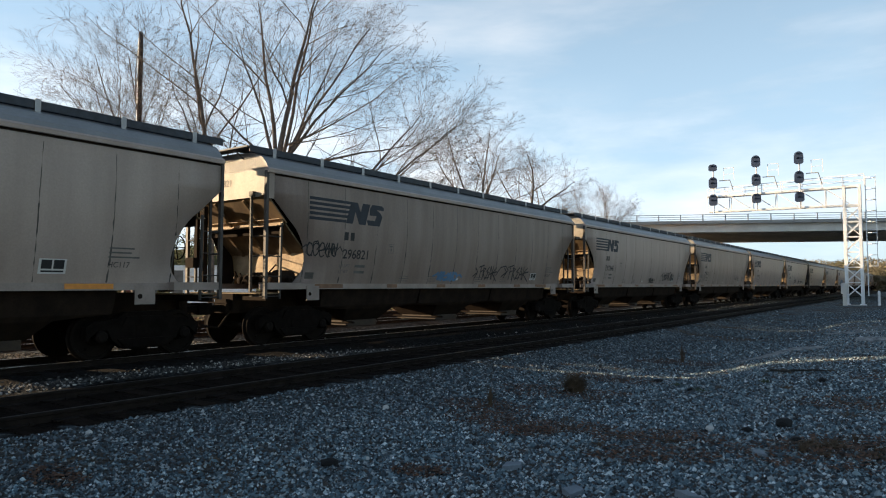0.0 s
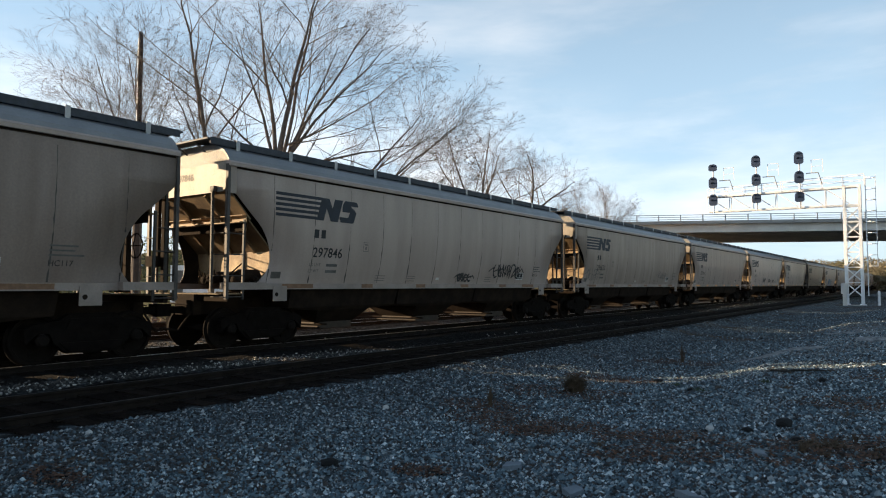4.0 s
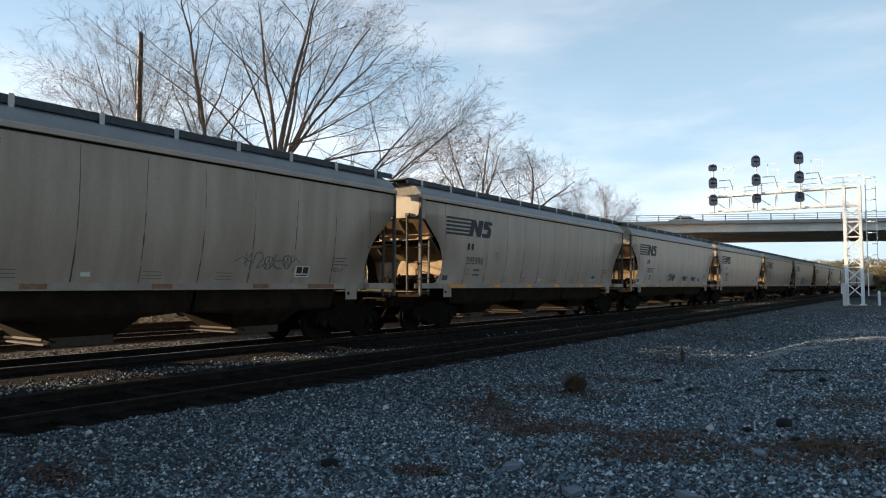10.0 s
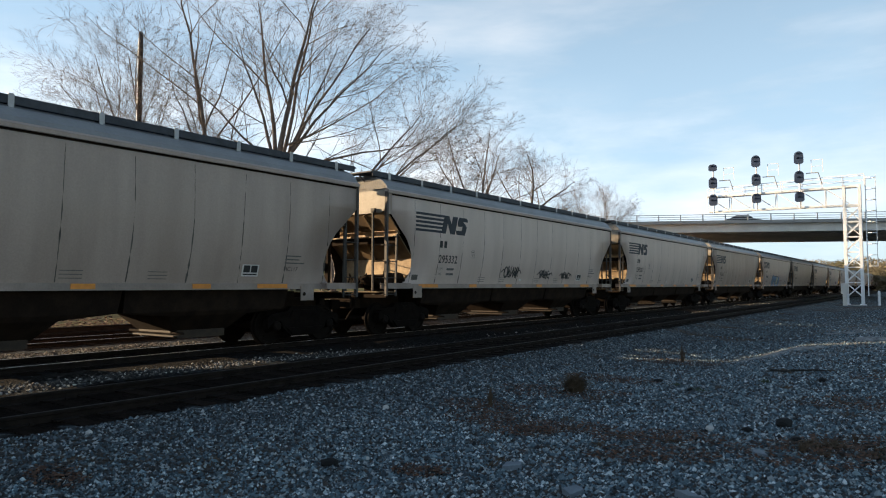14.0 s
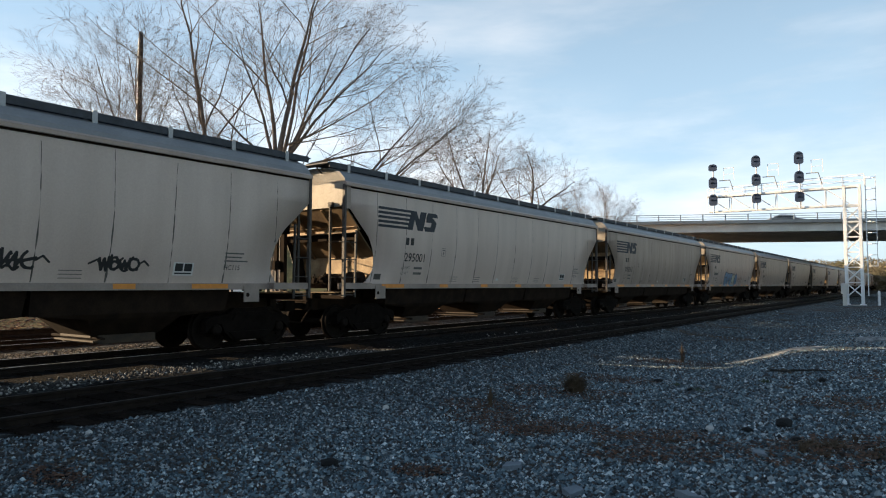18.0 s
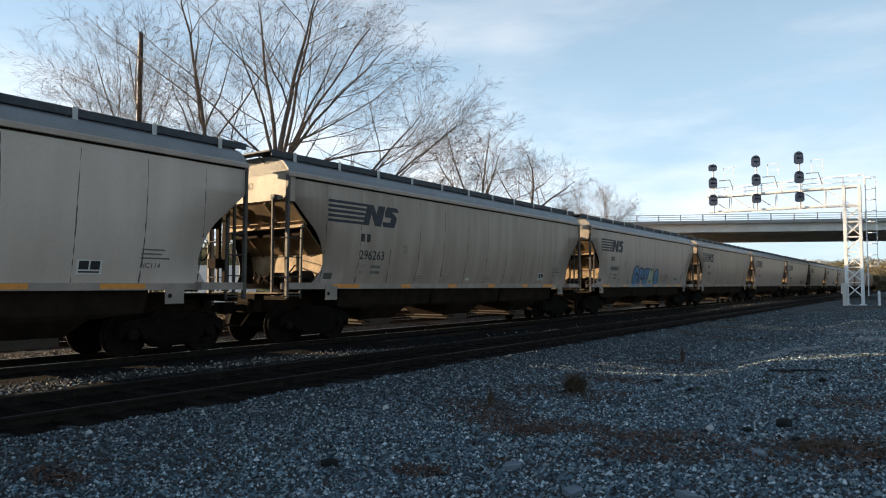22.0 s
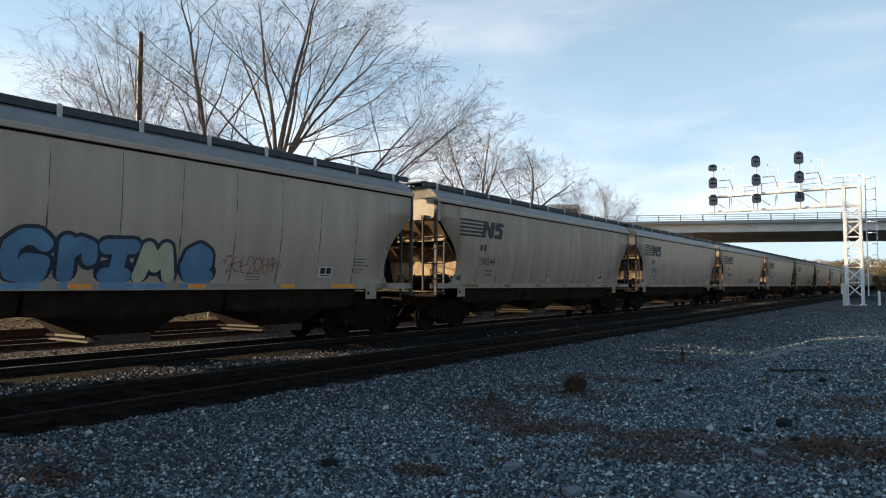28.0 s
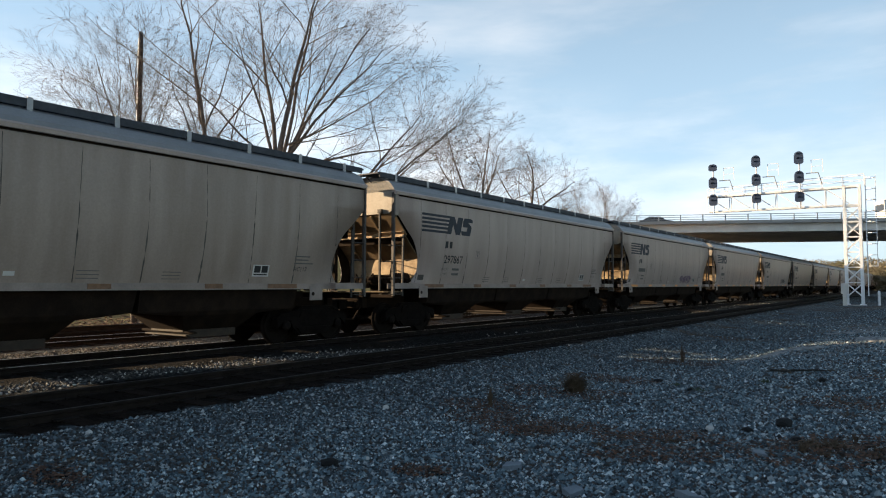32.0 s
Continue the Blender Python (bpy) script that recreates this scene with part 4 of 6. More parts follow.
def make_train():
    base, plain = build_car(), build_car(False)
    wheel = build_wheelset()
    for i in range(FIRST, LAST + 1):
        first = i in (FIRST, NEAR_LAST + 1)
        src = base if i <= NEAR_LAST else plain
        car = src if first else copy_thing(src, pose(TRAIN_X, 0, 0))
        CARS[i] = car
    for i, car in CARS.items():
        dress(car, i)
        for tag in TAGS.get(i, []):
            for mark in scribble(-HALF + tag[0], tag[1], tag[2], tag[3], i * 10 + tag[4] + int(tag[0] * 7), {0: 0.035, 2: 0.026}.get(i, 0.05), tag[4]):
                part("sprayed_mark", mark, {2: GREYINK, 10: SPRAY_PURPLE}.get(i, BLACKINK), car, "dark sprayed mark")
        if i == 0:
            for y, size, wide in ((9.42, 0.46, 1.05), (11.42, 0.50, 1.25)):
                for mark in sprayed_word(-HALF + y, 1.66, size, wide):
                    part("sprayed_letter", mark, BLACKINK, car, "black sprayed angular letter")
            part("sprayed_mark", stroke(Shape(), [(-0.30, 0.02), (-0.05, 0.30), (0.30, 0.36), (0.52, 0.20), (0.10, -0.02)], -HALF + 10.85, 1.80, 0.04, 0.0062), BLACKINK, car)
        if i == 0:
            for mark in scribble(-HALF + 7.0, 1.62, 1.1, 0.26, 909, 0.075, 4):
                part("sprayed_mark", mark, SPRAY_BLUE, car, "faded blue sprayed mark")
        if i == 7:
            mural(car)
            tagged(car, "grey covered grain hopper car with a large blue sprayed word")
        elif i in TAGS:
            tagged(car, "grey covered grain hopper car with dark sprayed tags")
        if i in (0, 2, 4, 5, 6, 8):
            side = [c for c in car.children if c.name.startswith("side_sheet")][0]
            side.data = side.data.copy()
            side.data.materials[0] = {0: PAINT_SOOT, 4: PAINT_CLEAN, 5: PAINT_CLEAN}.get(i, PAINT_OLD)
        if i in (0, 1, 2, 8, 9):
            for sill in [c for c in car.children if c.name.startswith("side_sill")]:
                for bar in sill.children:
                    if bar.name.startswith("reflective"):
                        bar.data = bar.data.copy()
                        bar.data.materials[0] = REFLECT_DULL
                        tagged(bar, "dirt-browned reflective strip")
        for c in (-6.97, 6.97):
            for k in (-0.89, 0.89):
                part("wheelset", wheel, None, car, at=pose(0, c + k, 0.457))


make_train()


def travel(t):
    """Metres that the train has run by t seconds."""
    return LEN * (0.26655 * t + 0.000224 * t * t)


def surge(t):
    """The small give of the couplers on the way."""
    knots = ((0, -0.07), (3, 0.06), (6, 0.28), (9, 0.20), (12, 0.20), (18, 0.19), (22, 0.08), (25, 0.06), (29, 0.13), (32, 0.20))
    for (a, u), (b, v) in zip(knots, knots[1:]):
        if t <= b:
            k = (t - a) / (b - a)
            k = k * k * (3 - 2 * k)
            return u + (v - u) * k
    return 0.0


START = 10.3  # the foremost part of car 0's south end at the start


# ---- overpass ----
SPAN_A, SPAN_U = Vector((-30.49, 78.7, 0.0)), Vector((0.898, 0.441, 0.0)).normalized()
RAMP_FOOT, RAMP_TOP = -128.0, -26.0
DECK = 22.0                    # the deck's width
LEAF_FIELD = material("grassy_bank", (0.12, 0.115, 0.05), 0.95, var=0.4, scale=0.6, grain=8, second=(0.07, 0.072, 0.03))
SPAN_TURN = math.degrees(math.atan2(SPAN_U.y, SPAN_U.x))


def make_overpass():
    br = thing("overpass", "grey concrete and steel road overpass above the tracks", "bridge", at=pose(*SPAN_A, 0, 0, SPAN_TURN))
    x0, x1 = -24, 110
    part("deck", Shape().box(x0, 0.0, 8.86, x1, DECK, 9.02), CONCRETE, br)
    for y, s in ((0.0, -1), (DECK, 1)):
        a, b = sorted((y - 0.12 * s, y + 0.10 * s))
        part("parapet", Shape().box(x0, a, 8.80, x1, b, 9.18), CONCRETE, br, "pale concrete parapet")
        c = y
        rail = part("railing", Shape().box(x0, c - 0.03, 9.33, x1, c + 0.03, 9.39).box(x0, c - 0.03, 9.60, x1, c + 0.03, 9.66).box(x0, c - 0.03, 9.86, x1, c + 0.03, 9.93), BRACKET, br, "grey three-bar steel railing")
        for i in range(52):
            x = x0 + 1 + i * 2.55
            part("railing_post", Shape().prism([(x - 0.07, 9.18), (x + 0.07, 9.18), (x + 0.05, 9.95), (x - 0.05, 9.95)], c - 0.05, c + 0.05, "y"), BRACKET, rail)
    for k in range(9):
        y = 0.55 + k * 2.61
        g = Shape().box(x0, y - 0.22, 7.80, x1, y + 0.22, 7.86).box(x0, y - 0.04, 7.86, x1, y + 0.04, 8.80).box(x0, y - 0.2, 8.80, x1, y + 0.2, 8.86)
        part("girder", g, GIRDER, br, "pale grey painted plate girder")
    for x in (-22, 66):
        for y in (2.2, 8.0, 14.0, 19.8):
            part("pier", Shape().tube((x, y, -0.5), (x, y, 7.0), 0.55, n=16), CONCRETE, br)
        part("pier_cap", Shape().box(x - 0.7, 0.3, 6.9, x + 0.7, DECK - 0.3, 7.8), CONCRETE, br)
    at = pose(*SPAN_A, 0, 0, SPAN_TURN)
    e = Shape().prism([(-14, -1.5), (36, -1.5), (DECK + 0.5, 9.0), (-0.5, 9.0)], 110, 520, "x")
    solid("embankment", e, DRYGRASS, "dry grass road embankment beyond the overpass", "embankment", kind="structure", at=at)
    e = Shape()
    for s, z in ((-460, 0.25), (RAMP_FOOT, 0.25), (RAMP_TOP, 9.0), (-24, 9.0)):
        k = z + 1.5
        e.v += [(s, -0.5 - k * 1.3, -1.5), (s, DECK + 0.5 + k * 1.3, -1.5), (s, DECK + 0.5, z), (s, -0.5, z)]
    e.f = [(4 * i + j, 4 * i + (j + 1) % 4, 4 * i + 4 + (j + 1) % 4, 4 * i + 4 + j) for i in range(3) for j in range(4)] + [(3, 2, 1, 0), (12, 13, 14, 15)]
    solid("embankment", e, LEAF_FIELD, "grassy ramp that lifts the road to the overpass", "embankment", kind="structure", at=at)
    r = Shape()
    for s, z in ((-460, 0.25), (RAMP_FOOT, 0.25), (RAMP_TOP, 9.0), (520, 9.0)):
        r.v += [(s, 0.6, z + 0.004), (s, DECK - 0.6, z + 0.004), (s, DECK - 0.6, z + 0.03), (s, 0.6, z + 0.03)]
    r.f = [(4 * i + j, 4 * i + (j + 1) % 4, 4 * i + 4 + (j + 1) % 4, 4 * i + 4 + j) for i in range(3) for j in range(4)] + [(3, 2, 1, 0), (12, 13, 14, 15)]
    solid("road", r, ASPHALT, "dark asphalt road over the bridge", "road", kind="structure", at=at)


make_overpass()

# ---- signal gantry ----


def make_gantry():
    gx, gy = -4.65, 64.2
    g = thing("signal_gantry", "white steel cantilever signal gantry beside the tracks", "signal gantry", at=pose(gx, gy, 0))
    legs = [(-0.55, -0.35), (0.55, -0.35), (0.55, 0.35), (-0.55, 0.35)]
    for x, y in legs:
        lg = part("mast_leg", Shape().bar((x, y, -0.2), (x, y, 9.7), 0.2, 0.2), ALU, g)
        part("base_plate", Shape().box(x - 0.2, y - 0.2, -0.15, x + 0.2, y + 0.2, -0.08), ALU, lg)
    for k in range(6):
        z = 0.5 + k * 1.25
        for y in (-0.35, 0.35):
            part("cross_brace", Shape().bar((-0.55, y, z), (0.55, y, z + 1.1), 0.06, 0.05, (0, 1, 0)), ALU, g)
            part("cross_brace", Shape().bar((0.55, y, z), (-0.55, y, z + 1.1), 0.06, 0.05, (0, 1, 0)), ALU, g)
            part("cross_strut", Shape().bar((-0.55, y, z + 1.17), (0.55, y, z + 1.17), 0.07, 0.07), ALU, g)
        for x in (-0.55, 0.55):
            part("cross_brace", Shape().bar((x, -0.35, z), (x, 0.35, z + 1.1), 0.05, 0.05), ALU, g)
    # the arm reaches west
    ln = 11.3

    def arm(d, top):
        return (-d, 8.02 + 0.013 * d) if not top else (-d, 9.55 - 0.004 * d)

    for y in (-0.35, 0.35):
        for top in (False, True):
            p, q = arm(-0.6, top), arm(ln, top)
            part("arm_chord", Shape().bar((p[0], y, p[1]), (q[0], y, q[1]), 0.14, 0.14), ALU, g)
        for i in range(6):
            a, b, c = i * ln / 6, (i + 0.5) * ln / 6, (i + 1) * ln / 6
            p, q, r, t = arm(a, False), arm(c, True), arm(c, False), arm(a, True)
            part("arm_diagonal", Shape().bar((p[0], y, p[1]), (q[0], y, q[1]), 0.07, 0.06), ALU, g)
            part("arm_upright", Shape().bar((r[0], y, r[1]), (q[0], y, q[1]), 0.07, 0.06), ALU, g)
        p, q = arm(-0.9, True), arm(ln, True)
        hand = part("handrail", Shape().bar((p[0], y * 1.3, p[1] + 0.95), (q[0], y * 1.3, q[1] + 0.75), 0.05, 0.05).bar((p[0], y * 1.3, p[1] + 0.5), (q[0], y * 1.3, q[1] + 0.4), 0.04, 0.04), ALU, g)
        for i in range(9):
            d = -0.9 + i * (ln + 0.9) / 8
            p = arm(d, True)
            part("handrail_post", Shape().bar((p[0], y * 1.3, p[1]), (p[0], y * 1.3, p[1] + 0.95 - 0.02 * i), 0.045, 0.045), ALU, hand)
    for i in range(7):
        p, q = arm(i * ln / 6, True), arm(i * ln / 6, False)
        part("arm_tie", Shape().bar((p[0], -0.35, p[1]), (p[0], 0.35, p[1]), 0.06, 0.06).bar((q[0], -0.35, q[1]), (q[0], 0.35, q[1]), 0.06, 0.06), ALU, g)
    p, q = arm(-0.5, True), arm(ln, True)
    part("walkway", Shape().add([(p[0], -0.3, p[1] + 0.08), (q[0], -0.3, q[1] + 0.08), (q[0], 0.3, q[1] + 0.08), (p[0], 0.3, p[1] + 0.08), (p[0], -0.3, p[1] + 0.11), (q[0], -0.3, q[1] + 0.11), (q[0], 0.3, q[1] + 0.11), (p[0], 0.3, p[1] + 0.11)],
                                [(0, 1, 2, 3), (4, 5, 6, 7), (0, 1, 5, 4), (1, 2, 6, 5), (2, 3, 7, 6), (3, 0, 4, 7)]), ALU, g)
    # ladder with cage on the east side
    lad = part("ladder", Shape().bar((0.95, -0.2, 0.6), (0.95, -0.2, 10.4), 0.05, 0.05).bar((0.95, 0.2, 0.6), (0.95, 0.2, 10.4), 0.05, 0.05).bar((1.65, 0.0, 3.0), (1.65, 0.0, 10.4), 0.05, 0.05), ALU, g)
    for k in range(9):
        z = 3.0 + k * 0.9
        part("cage_hoop", Shape().bar((0.95, -0.2, z), (1.3, -0.42, z), 0.04).bar((1.3, -0.42, z), (1.65, 0, z), 0.04).bar((1.65, 0, z), (1.3, 0.42, z), 0.04).bar((1.3, 0.42, z), (0.95, 0.2, z), 0.04), ALU, lad)
    for k in range(26):
        part("ladder_rung", Shape().bar((0.95, -0.2, 0.8 + k * 0.36), (0.95, 0.2, 0.8 + k * 0.36), 0.03), ALU, lad)
    # three columns of heads
    for d, heads in ((10.7, ((12.12, 0.6), (10.74, 1.0), (9.17, 1.0))), (7.08, ((12.33, 1.0), (10.70, 1.0), (9.05, 0.82))), (3.72, ((12.27, 1.05), (10.62, 1.02), (8.93, 0.85)))):
        col = part("signal_column", Shape().tube((-d, -0.62, 8.0), (-d, -0.62, heads[0][0] + 0.3), 0.07, n=8).bar((-d, -0.62, 9.7), (-d, -0.35, 9.7), 0.08), ALU, g)
        for z, k in heads:
            h = part("signal_head", Shape().prism([(-d + 0.36 * math.cos(a * math.pi / 10), z + 0.18 * k + 0.34 * k * math.sin(a * math.pi / 10)) for a in range(11)] + [(-d - 0.36, z - 0.36 * k), (-d - 0.24, z - 0.50 * k), (-d + 0.24, z - 0.50 * k), (-d + 0.36, z - 0.36 * k)], -0.86, -0.74, "y"), SIGNAL, col, "black round-topped signal head")
            part("signal_case", Shape().box(-d - 0.26, -0.74, z - 0.36 * k, -d + 0.26, -0.62, z + 0.34 * k), SIGNAL, h)
            for hz in ((0.26, -0.1, ) if k > 0.7 else (0.1,)):
                vis = Shape()
                for a in range(-4, 5):
                    t0, t1 = a * 0.34 - 0.17, a * 0.34 + 0.17
                    vis.add([(-d + 0.14 * math.sin(t0), -0.86, z + hz * k + 0.14 * math.cos(t0)), (-d + 0.14 * math.sin(t1), -0.86, z + hz * k + 0.14 * math.cos(t1)),
                             (-d + 0.14 * math.sin(t1), -0.98, z + hz * k + 0.14 * math.cos(t1)), (-d + 0.14 * math.sin(t0), -0.98, z + hz * k + 0.14 * math.cos(t0))], [(0, 1, 2, 3)])
                part("signal_visor", vis, SIGNAL, h)
        part("head_platform", Shape().bar((-d + 0.5, -0.6, 10.9), (-d + 1.4, -0.6, 10.9), 0.06, 0.07).bar((-d + 1.4, -0.6, 10.9), (-d + 1.65, -0.45, 9.9), 0.05), STEELGREY, col)
        cage = Shape()
        for x in (0.9, 1.75):
            cage.bar((-d + x, -0.6, 10.9), (-d + x, -0.6, 12.0), 0.04)
        cage.bar((-d + 0.9, -0.6, 12.0), (-d + 1.75, -0.6, 12.0), 0.04).bar((-d + 0.9, -0.6, 11.45), (-d + 1.75, -0.6, 11.45), 0.035)
        part("platform_rail", cage, ALU, col)
    part("footing", Shape().box(-0.8, -0.6, -0.5, 0.8, 0.6, -0.15), CONCRETE, g, "concrete footing")
    solid("equipment_case", Shape().box(-5.55, 63.2, 0.75, -5.05, 63.55, 1.55).prism([(-5.58, 1.55), (-5.02, 1.55), (-5.1, 1.61), (-5.5, 1.61)], 63.17, 63.58, "y").box(-5.45, 63.3, -0.5, -5.15, 63.45, 0.75), GIRDER, "grey metal signal equipment case on legs", "equipment case")
    for x, y in ((-2.9, 62.0), (-1.7, 63.0), (-1.1, 63.4), (-2.2, 58.0)):
        solid("bollard", Shape().lathe([(-0.4, 0.09), (0.95, 0.09), (1.02, 0.06)], "z", 12).move(Matrix.Translation((x, y, 0.0))), ALU, "white painted steel bollard post", "bollard", "white bollards")


make_gantry()

# ---- bare trees ----


def twist(d, rnd, amount):
    v = Vector((rnd.gauss(0, 1), rnd.gauss(0, 1), rnd.gauss(0, 1)))
    return (d + v * amount).normalized()


def branch(out, fine, rnd, p, d, length, r, level, top, lift, spread, kids):
    """A crooked limb that sheds side limbs along its way, each about as long as what is left of it."""
    n = (8, 6, 5, 4, 2)[level]
    pts, rad = [p.copy()], [r]
    turn = rnd.uniform(0, 6.283)
    for i in range(n):
        d = twist(d, rnd, (0.10, 0.11, 0.12, 0.12, 0.08)[level])
        d = (d + Vector((0, 0, lift + (0.0, 0.006, 0.008, 0.0, 0.0)[level]))).normalized()
        p = p + d * (length / n)
        pts.append(p.copy())
        f = (i + 1) / n
        rad.append(max(0.0052, r * (1 - 0.82 * f)))
        if level < top and (i > 0 or level > 0):
            for _ in range(kids[level]):
                if rnd.random() < (0.08, 0.16, 0.34, 0.45, 0)[level]:
                    continue
                turn += 2.4 + rnd.uniform(-0.6, 0.6)
                side = d.orthogonal().normalized()
                side.rotate(Matrix.Rotation(turn, 3, d))
                a = rnd.uniform(0.75, 1.25) * spread
                nd = (d * math.cos(a) + side * math.sin(a)).normalized()
                reach = length * ((0.70, 0.62, 0.56, 0.52, 0.5)[level] * (1.0 - 0.72 * f) + 0.11) * rnd.uniform(0.75, 1.25)
                branch(out, fine, rnd, p - d * (length / n * rnd.random() * 0.6), nd, reach, max(0.0052, rad[-1] * rnd.uniform(0.42, 0.62)), level + 1, top, lift, spread, kids)
    s = out if level == 0 else fine
    m = 7 if level == 0 else (5 if level == 1 else 3)
    v, f = s.v, s.f
    base = len(v)
    for k, (c, rr) in enumerate(zip(pts, rad)):
        ax = (pts[min(k + 1, n)] - pts[max(k - 1, 0)]).normalized()
        u = ax.orthogonal().normalized()
        w = ax.cross(u)
        for j in range(m):
            a = 2 * math.pi * j / m
            q = c + u * (rr * math.cos(a)) + w * (rr * math.sin(a))
            v.append((q.x, q.y, q.z))
    for k in range(n):
        for j in range(m):
            f.append((base + k * m + j, base + k * m + (j + 1) % m, base + (k + 1) * m + (j + 1) % m, base + (k + 1) * m + j))


def raw(s, name, mat):
    me = bpy.data.meshes.new(name)
    me.from_pydata(s.v, [], s.f)
    me.shade_smooth()
    me.materials.append(mat)
    return me


def make_tree(label, x, y, fork, r0, limbs, seed, top=4, lift=0.02, spread=0.62, kids=(2, 2, 1, 1)):
    """A trunk that forks at a height into limbs: lean, compass turn, length, thickness."""
    rnd = random.Random(seed)
    t = thing("bare_tree", label, "tree", "bare winter trees", at=pose(x, y, height(x, y) - 0.1))
    s, crown = Shape(), Shape()
    rings, p = [], Vector((0, 0, -0.2))
    for k in range(7):
        rings.append((p.copy(), r0 * (1.25 if k == 0 else 1.0) * (1 - 0.04 * k)))
        p = p + Vector((rnd.uniform(-0.06, 0.06), rnd.uniform(-0.06, 0.06), (fork + 0.2) / 6))
    for (a, ra), (b, rb) in zip(rings, rings[1:]):
        s.tube(a, b, ra, rb, n=9, caps=False)
    tip = rings[-1][0]
    part("trunk", raw(s, "trunk", BARK), None, t)
    for lean, towards, length, r in limbs:
        limb = Shape()
        a, b = radians(lean), radians(towards + rnd.uniform(-14, 14))
        d = Vector((math.sin(a) * math.cos(b), math.sin(a) * math.sin(b), math.cos(a)))
        branch(limb, crown, rnd, tip - Vector((0, 0, rnd.uniform(0.1, 0.9))), d, length, r, 0, top, lift, spread, kids)
        part("limb", raw(limb, "limb", BARK), None, t)
    part("crown", raw(crown, "crown", TWIG), None, t, "crown of bare grey-brown twigs")


# turns: 36 degrees lies along the picture's width to one side, 216 to the other
RT, LT = 36, 216
make_tree("large bare spreading tree behind the train", -28.9, 24.5, 9.3, 0.36,
          ((2, RT, 10.5, 0.17), (14, RT, 10.5, 0.13), (28, RT, 9.8, 0.12), (44, RT, 9.2, 0.11), (60, RT, 8.0, 0.10), (12, LT, 10.5, 0.14), (26, LT, 9.5, 0.11), (42, LT, 7.5, 0.09), (60, LT, 5.0, 0.06), (14, 120, 9, 0.10)), 11, 4, 0.012, 0.66, (1, 2, 1, 1))
make_tree("bare tree with low limbs leaning outward", -27.2, 27.0, 6.6, 0.22, ((34, RT, 8.5, 0.12), (50, RT, 9.5, 0.11), (64, RT, 8.0, 0.09)), 5, 4, 0.014, 0.62, (1, 2, 2, 1))
make_tree("tall slender bare tree behind the train", -34.4, 24.2, 8.2, 0.19, ((0, RT, 13, 0.16), (16, RT, 8, 0.08), (20, LT, 8.5, 0.08), (36, LT, 5, 0.06)), 23, 4, 0.012, 0.64, (2, 1, 1, 1))
make_tree("bushy bare tree beside an old pole", -41.9, 23.8, 8.0, 0.17, ((44, LT, 7.0, 0.08), (28, LT, 9.5, 0.10), (14, LT, 11.0, 0.11), (2, LT, 11.5, 0.11)), 31, 4, 0.014, 0.60, (1, 2, 1, 1))
make_tree("bushy bare tree behind the train", -42.8, 24.5, 8.0, 0.15, ((22, LT, 10.5, 0.10), (6, RT, 11.5, 0.10), (20, RT, 9, 0.08)), 33, 4, 0.014, 0.60, (1, 2, 1, 1))
make_tree("bare tree beside an old pole", -40.2, 24.2, 8.5, 0.15, ((20, LT, 8, 0.08), (8, RT, 9.5, 0.09)), 37, 4, 0.014, 0.60, (1, 2, 1, 1))
make_tree("bare fan-shaped tree behind the train", -31.2, 48.6, 8.4, 0.24, ((2, RT, 8.6, 0.12), (22, RT, 8.2, 0.11), (46, RT, 6.8, 0.09), (18, LT, 8.8, 0.12), (38, LT, 7.6, 0.11), (60, LT, 6.2, 0.09), (8, 120, 8, 0.09)), 41, 4, 0.008, 0.62, (1, 2, 1, 1))
make_tree("bare crooked tree behind the train", -26.0, 48.8, 8.0, 0.22, ((2, RT, 5.5, 0.13), (40, RT, 6.2, 0.12), (66, RT, 5.0, 0.09), (30, LT, 5.6, 0.10), (84, RT, 4.6, 0.08)), 43, 3, 0.0, 0.85, (1, 2, 2, 1))
make_tree("small bare tree near the overpass", -29.6, 70.6, 6.2, 0.16, ((4, RT, 7.0, 0.08), (18, RT, 7.0, 0.08), (34, RT, 6.2, 0.07), (18, LT, 7.0, 0.08), (36, LT, 6.2, 0.07)), 47, 3, 0.015, 0.5, (2, 2, 1))
make_tree("distant small bare tree", -66.1, 25.3, 11.0, 0.2, ((8, LT, 6, 0.10), (34, RT, 5.5, 0.08), (40, LT, 5, 0.07)), 53, 3, 0.02, 0.6, (2, 1, 1))
make_tree("bare tree behind the train", -50.0, 38.0, 4.5, 0.16, ((6, LT, 6, 0.1), (30, RT, 6, 0.09), (34, LT, 5, 0.08)), 59, 3, 0.02, 0.6, (2, 2, 1))
make_tree("bare tree behind the train", -41.0, 55.0, 5.0, 0.16, ((6, LT, 5, 0.1), (30, RT, 5, 0.09), (34, LT, 5, 0.08)), 61, 3, 0.02, 0.6, (2, 2, 1))
make_tree("thin bare tree in the scrub beyond the tracks", -56.0, 20.5, 4.0, 0.16, ((6, LT, 7, 0.1), (25, RT, 6, 0.09), (34, LT, 6, 0.08)), 71, 3, 0.02, 0.6, (2, 2, 1))


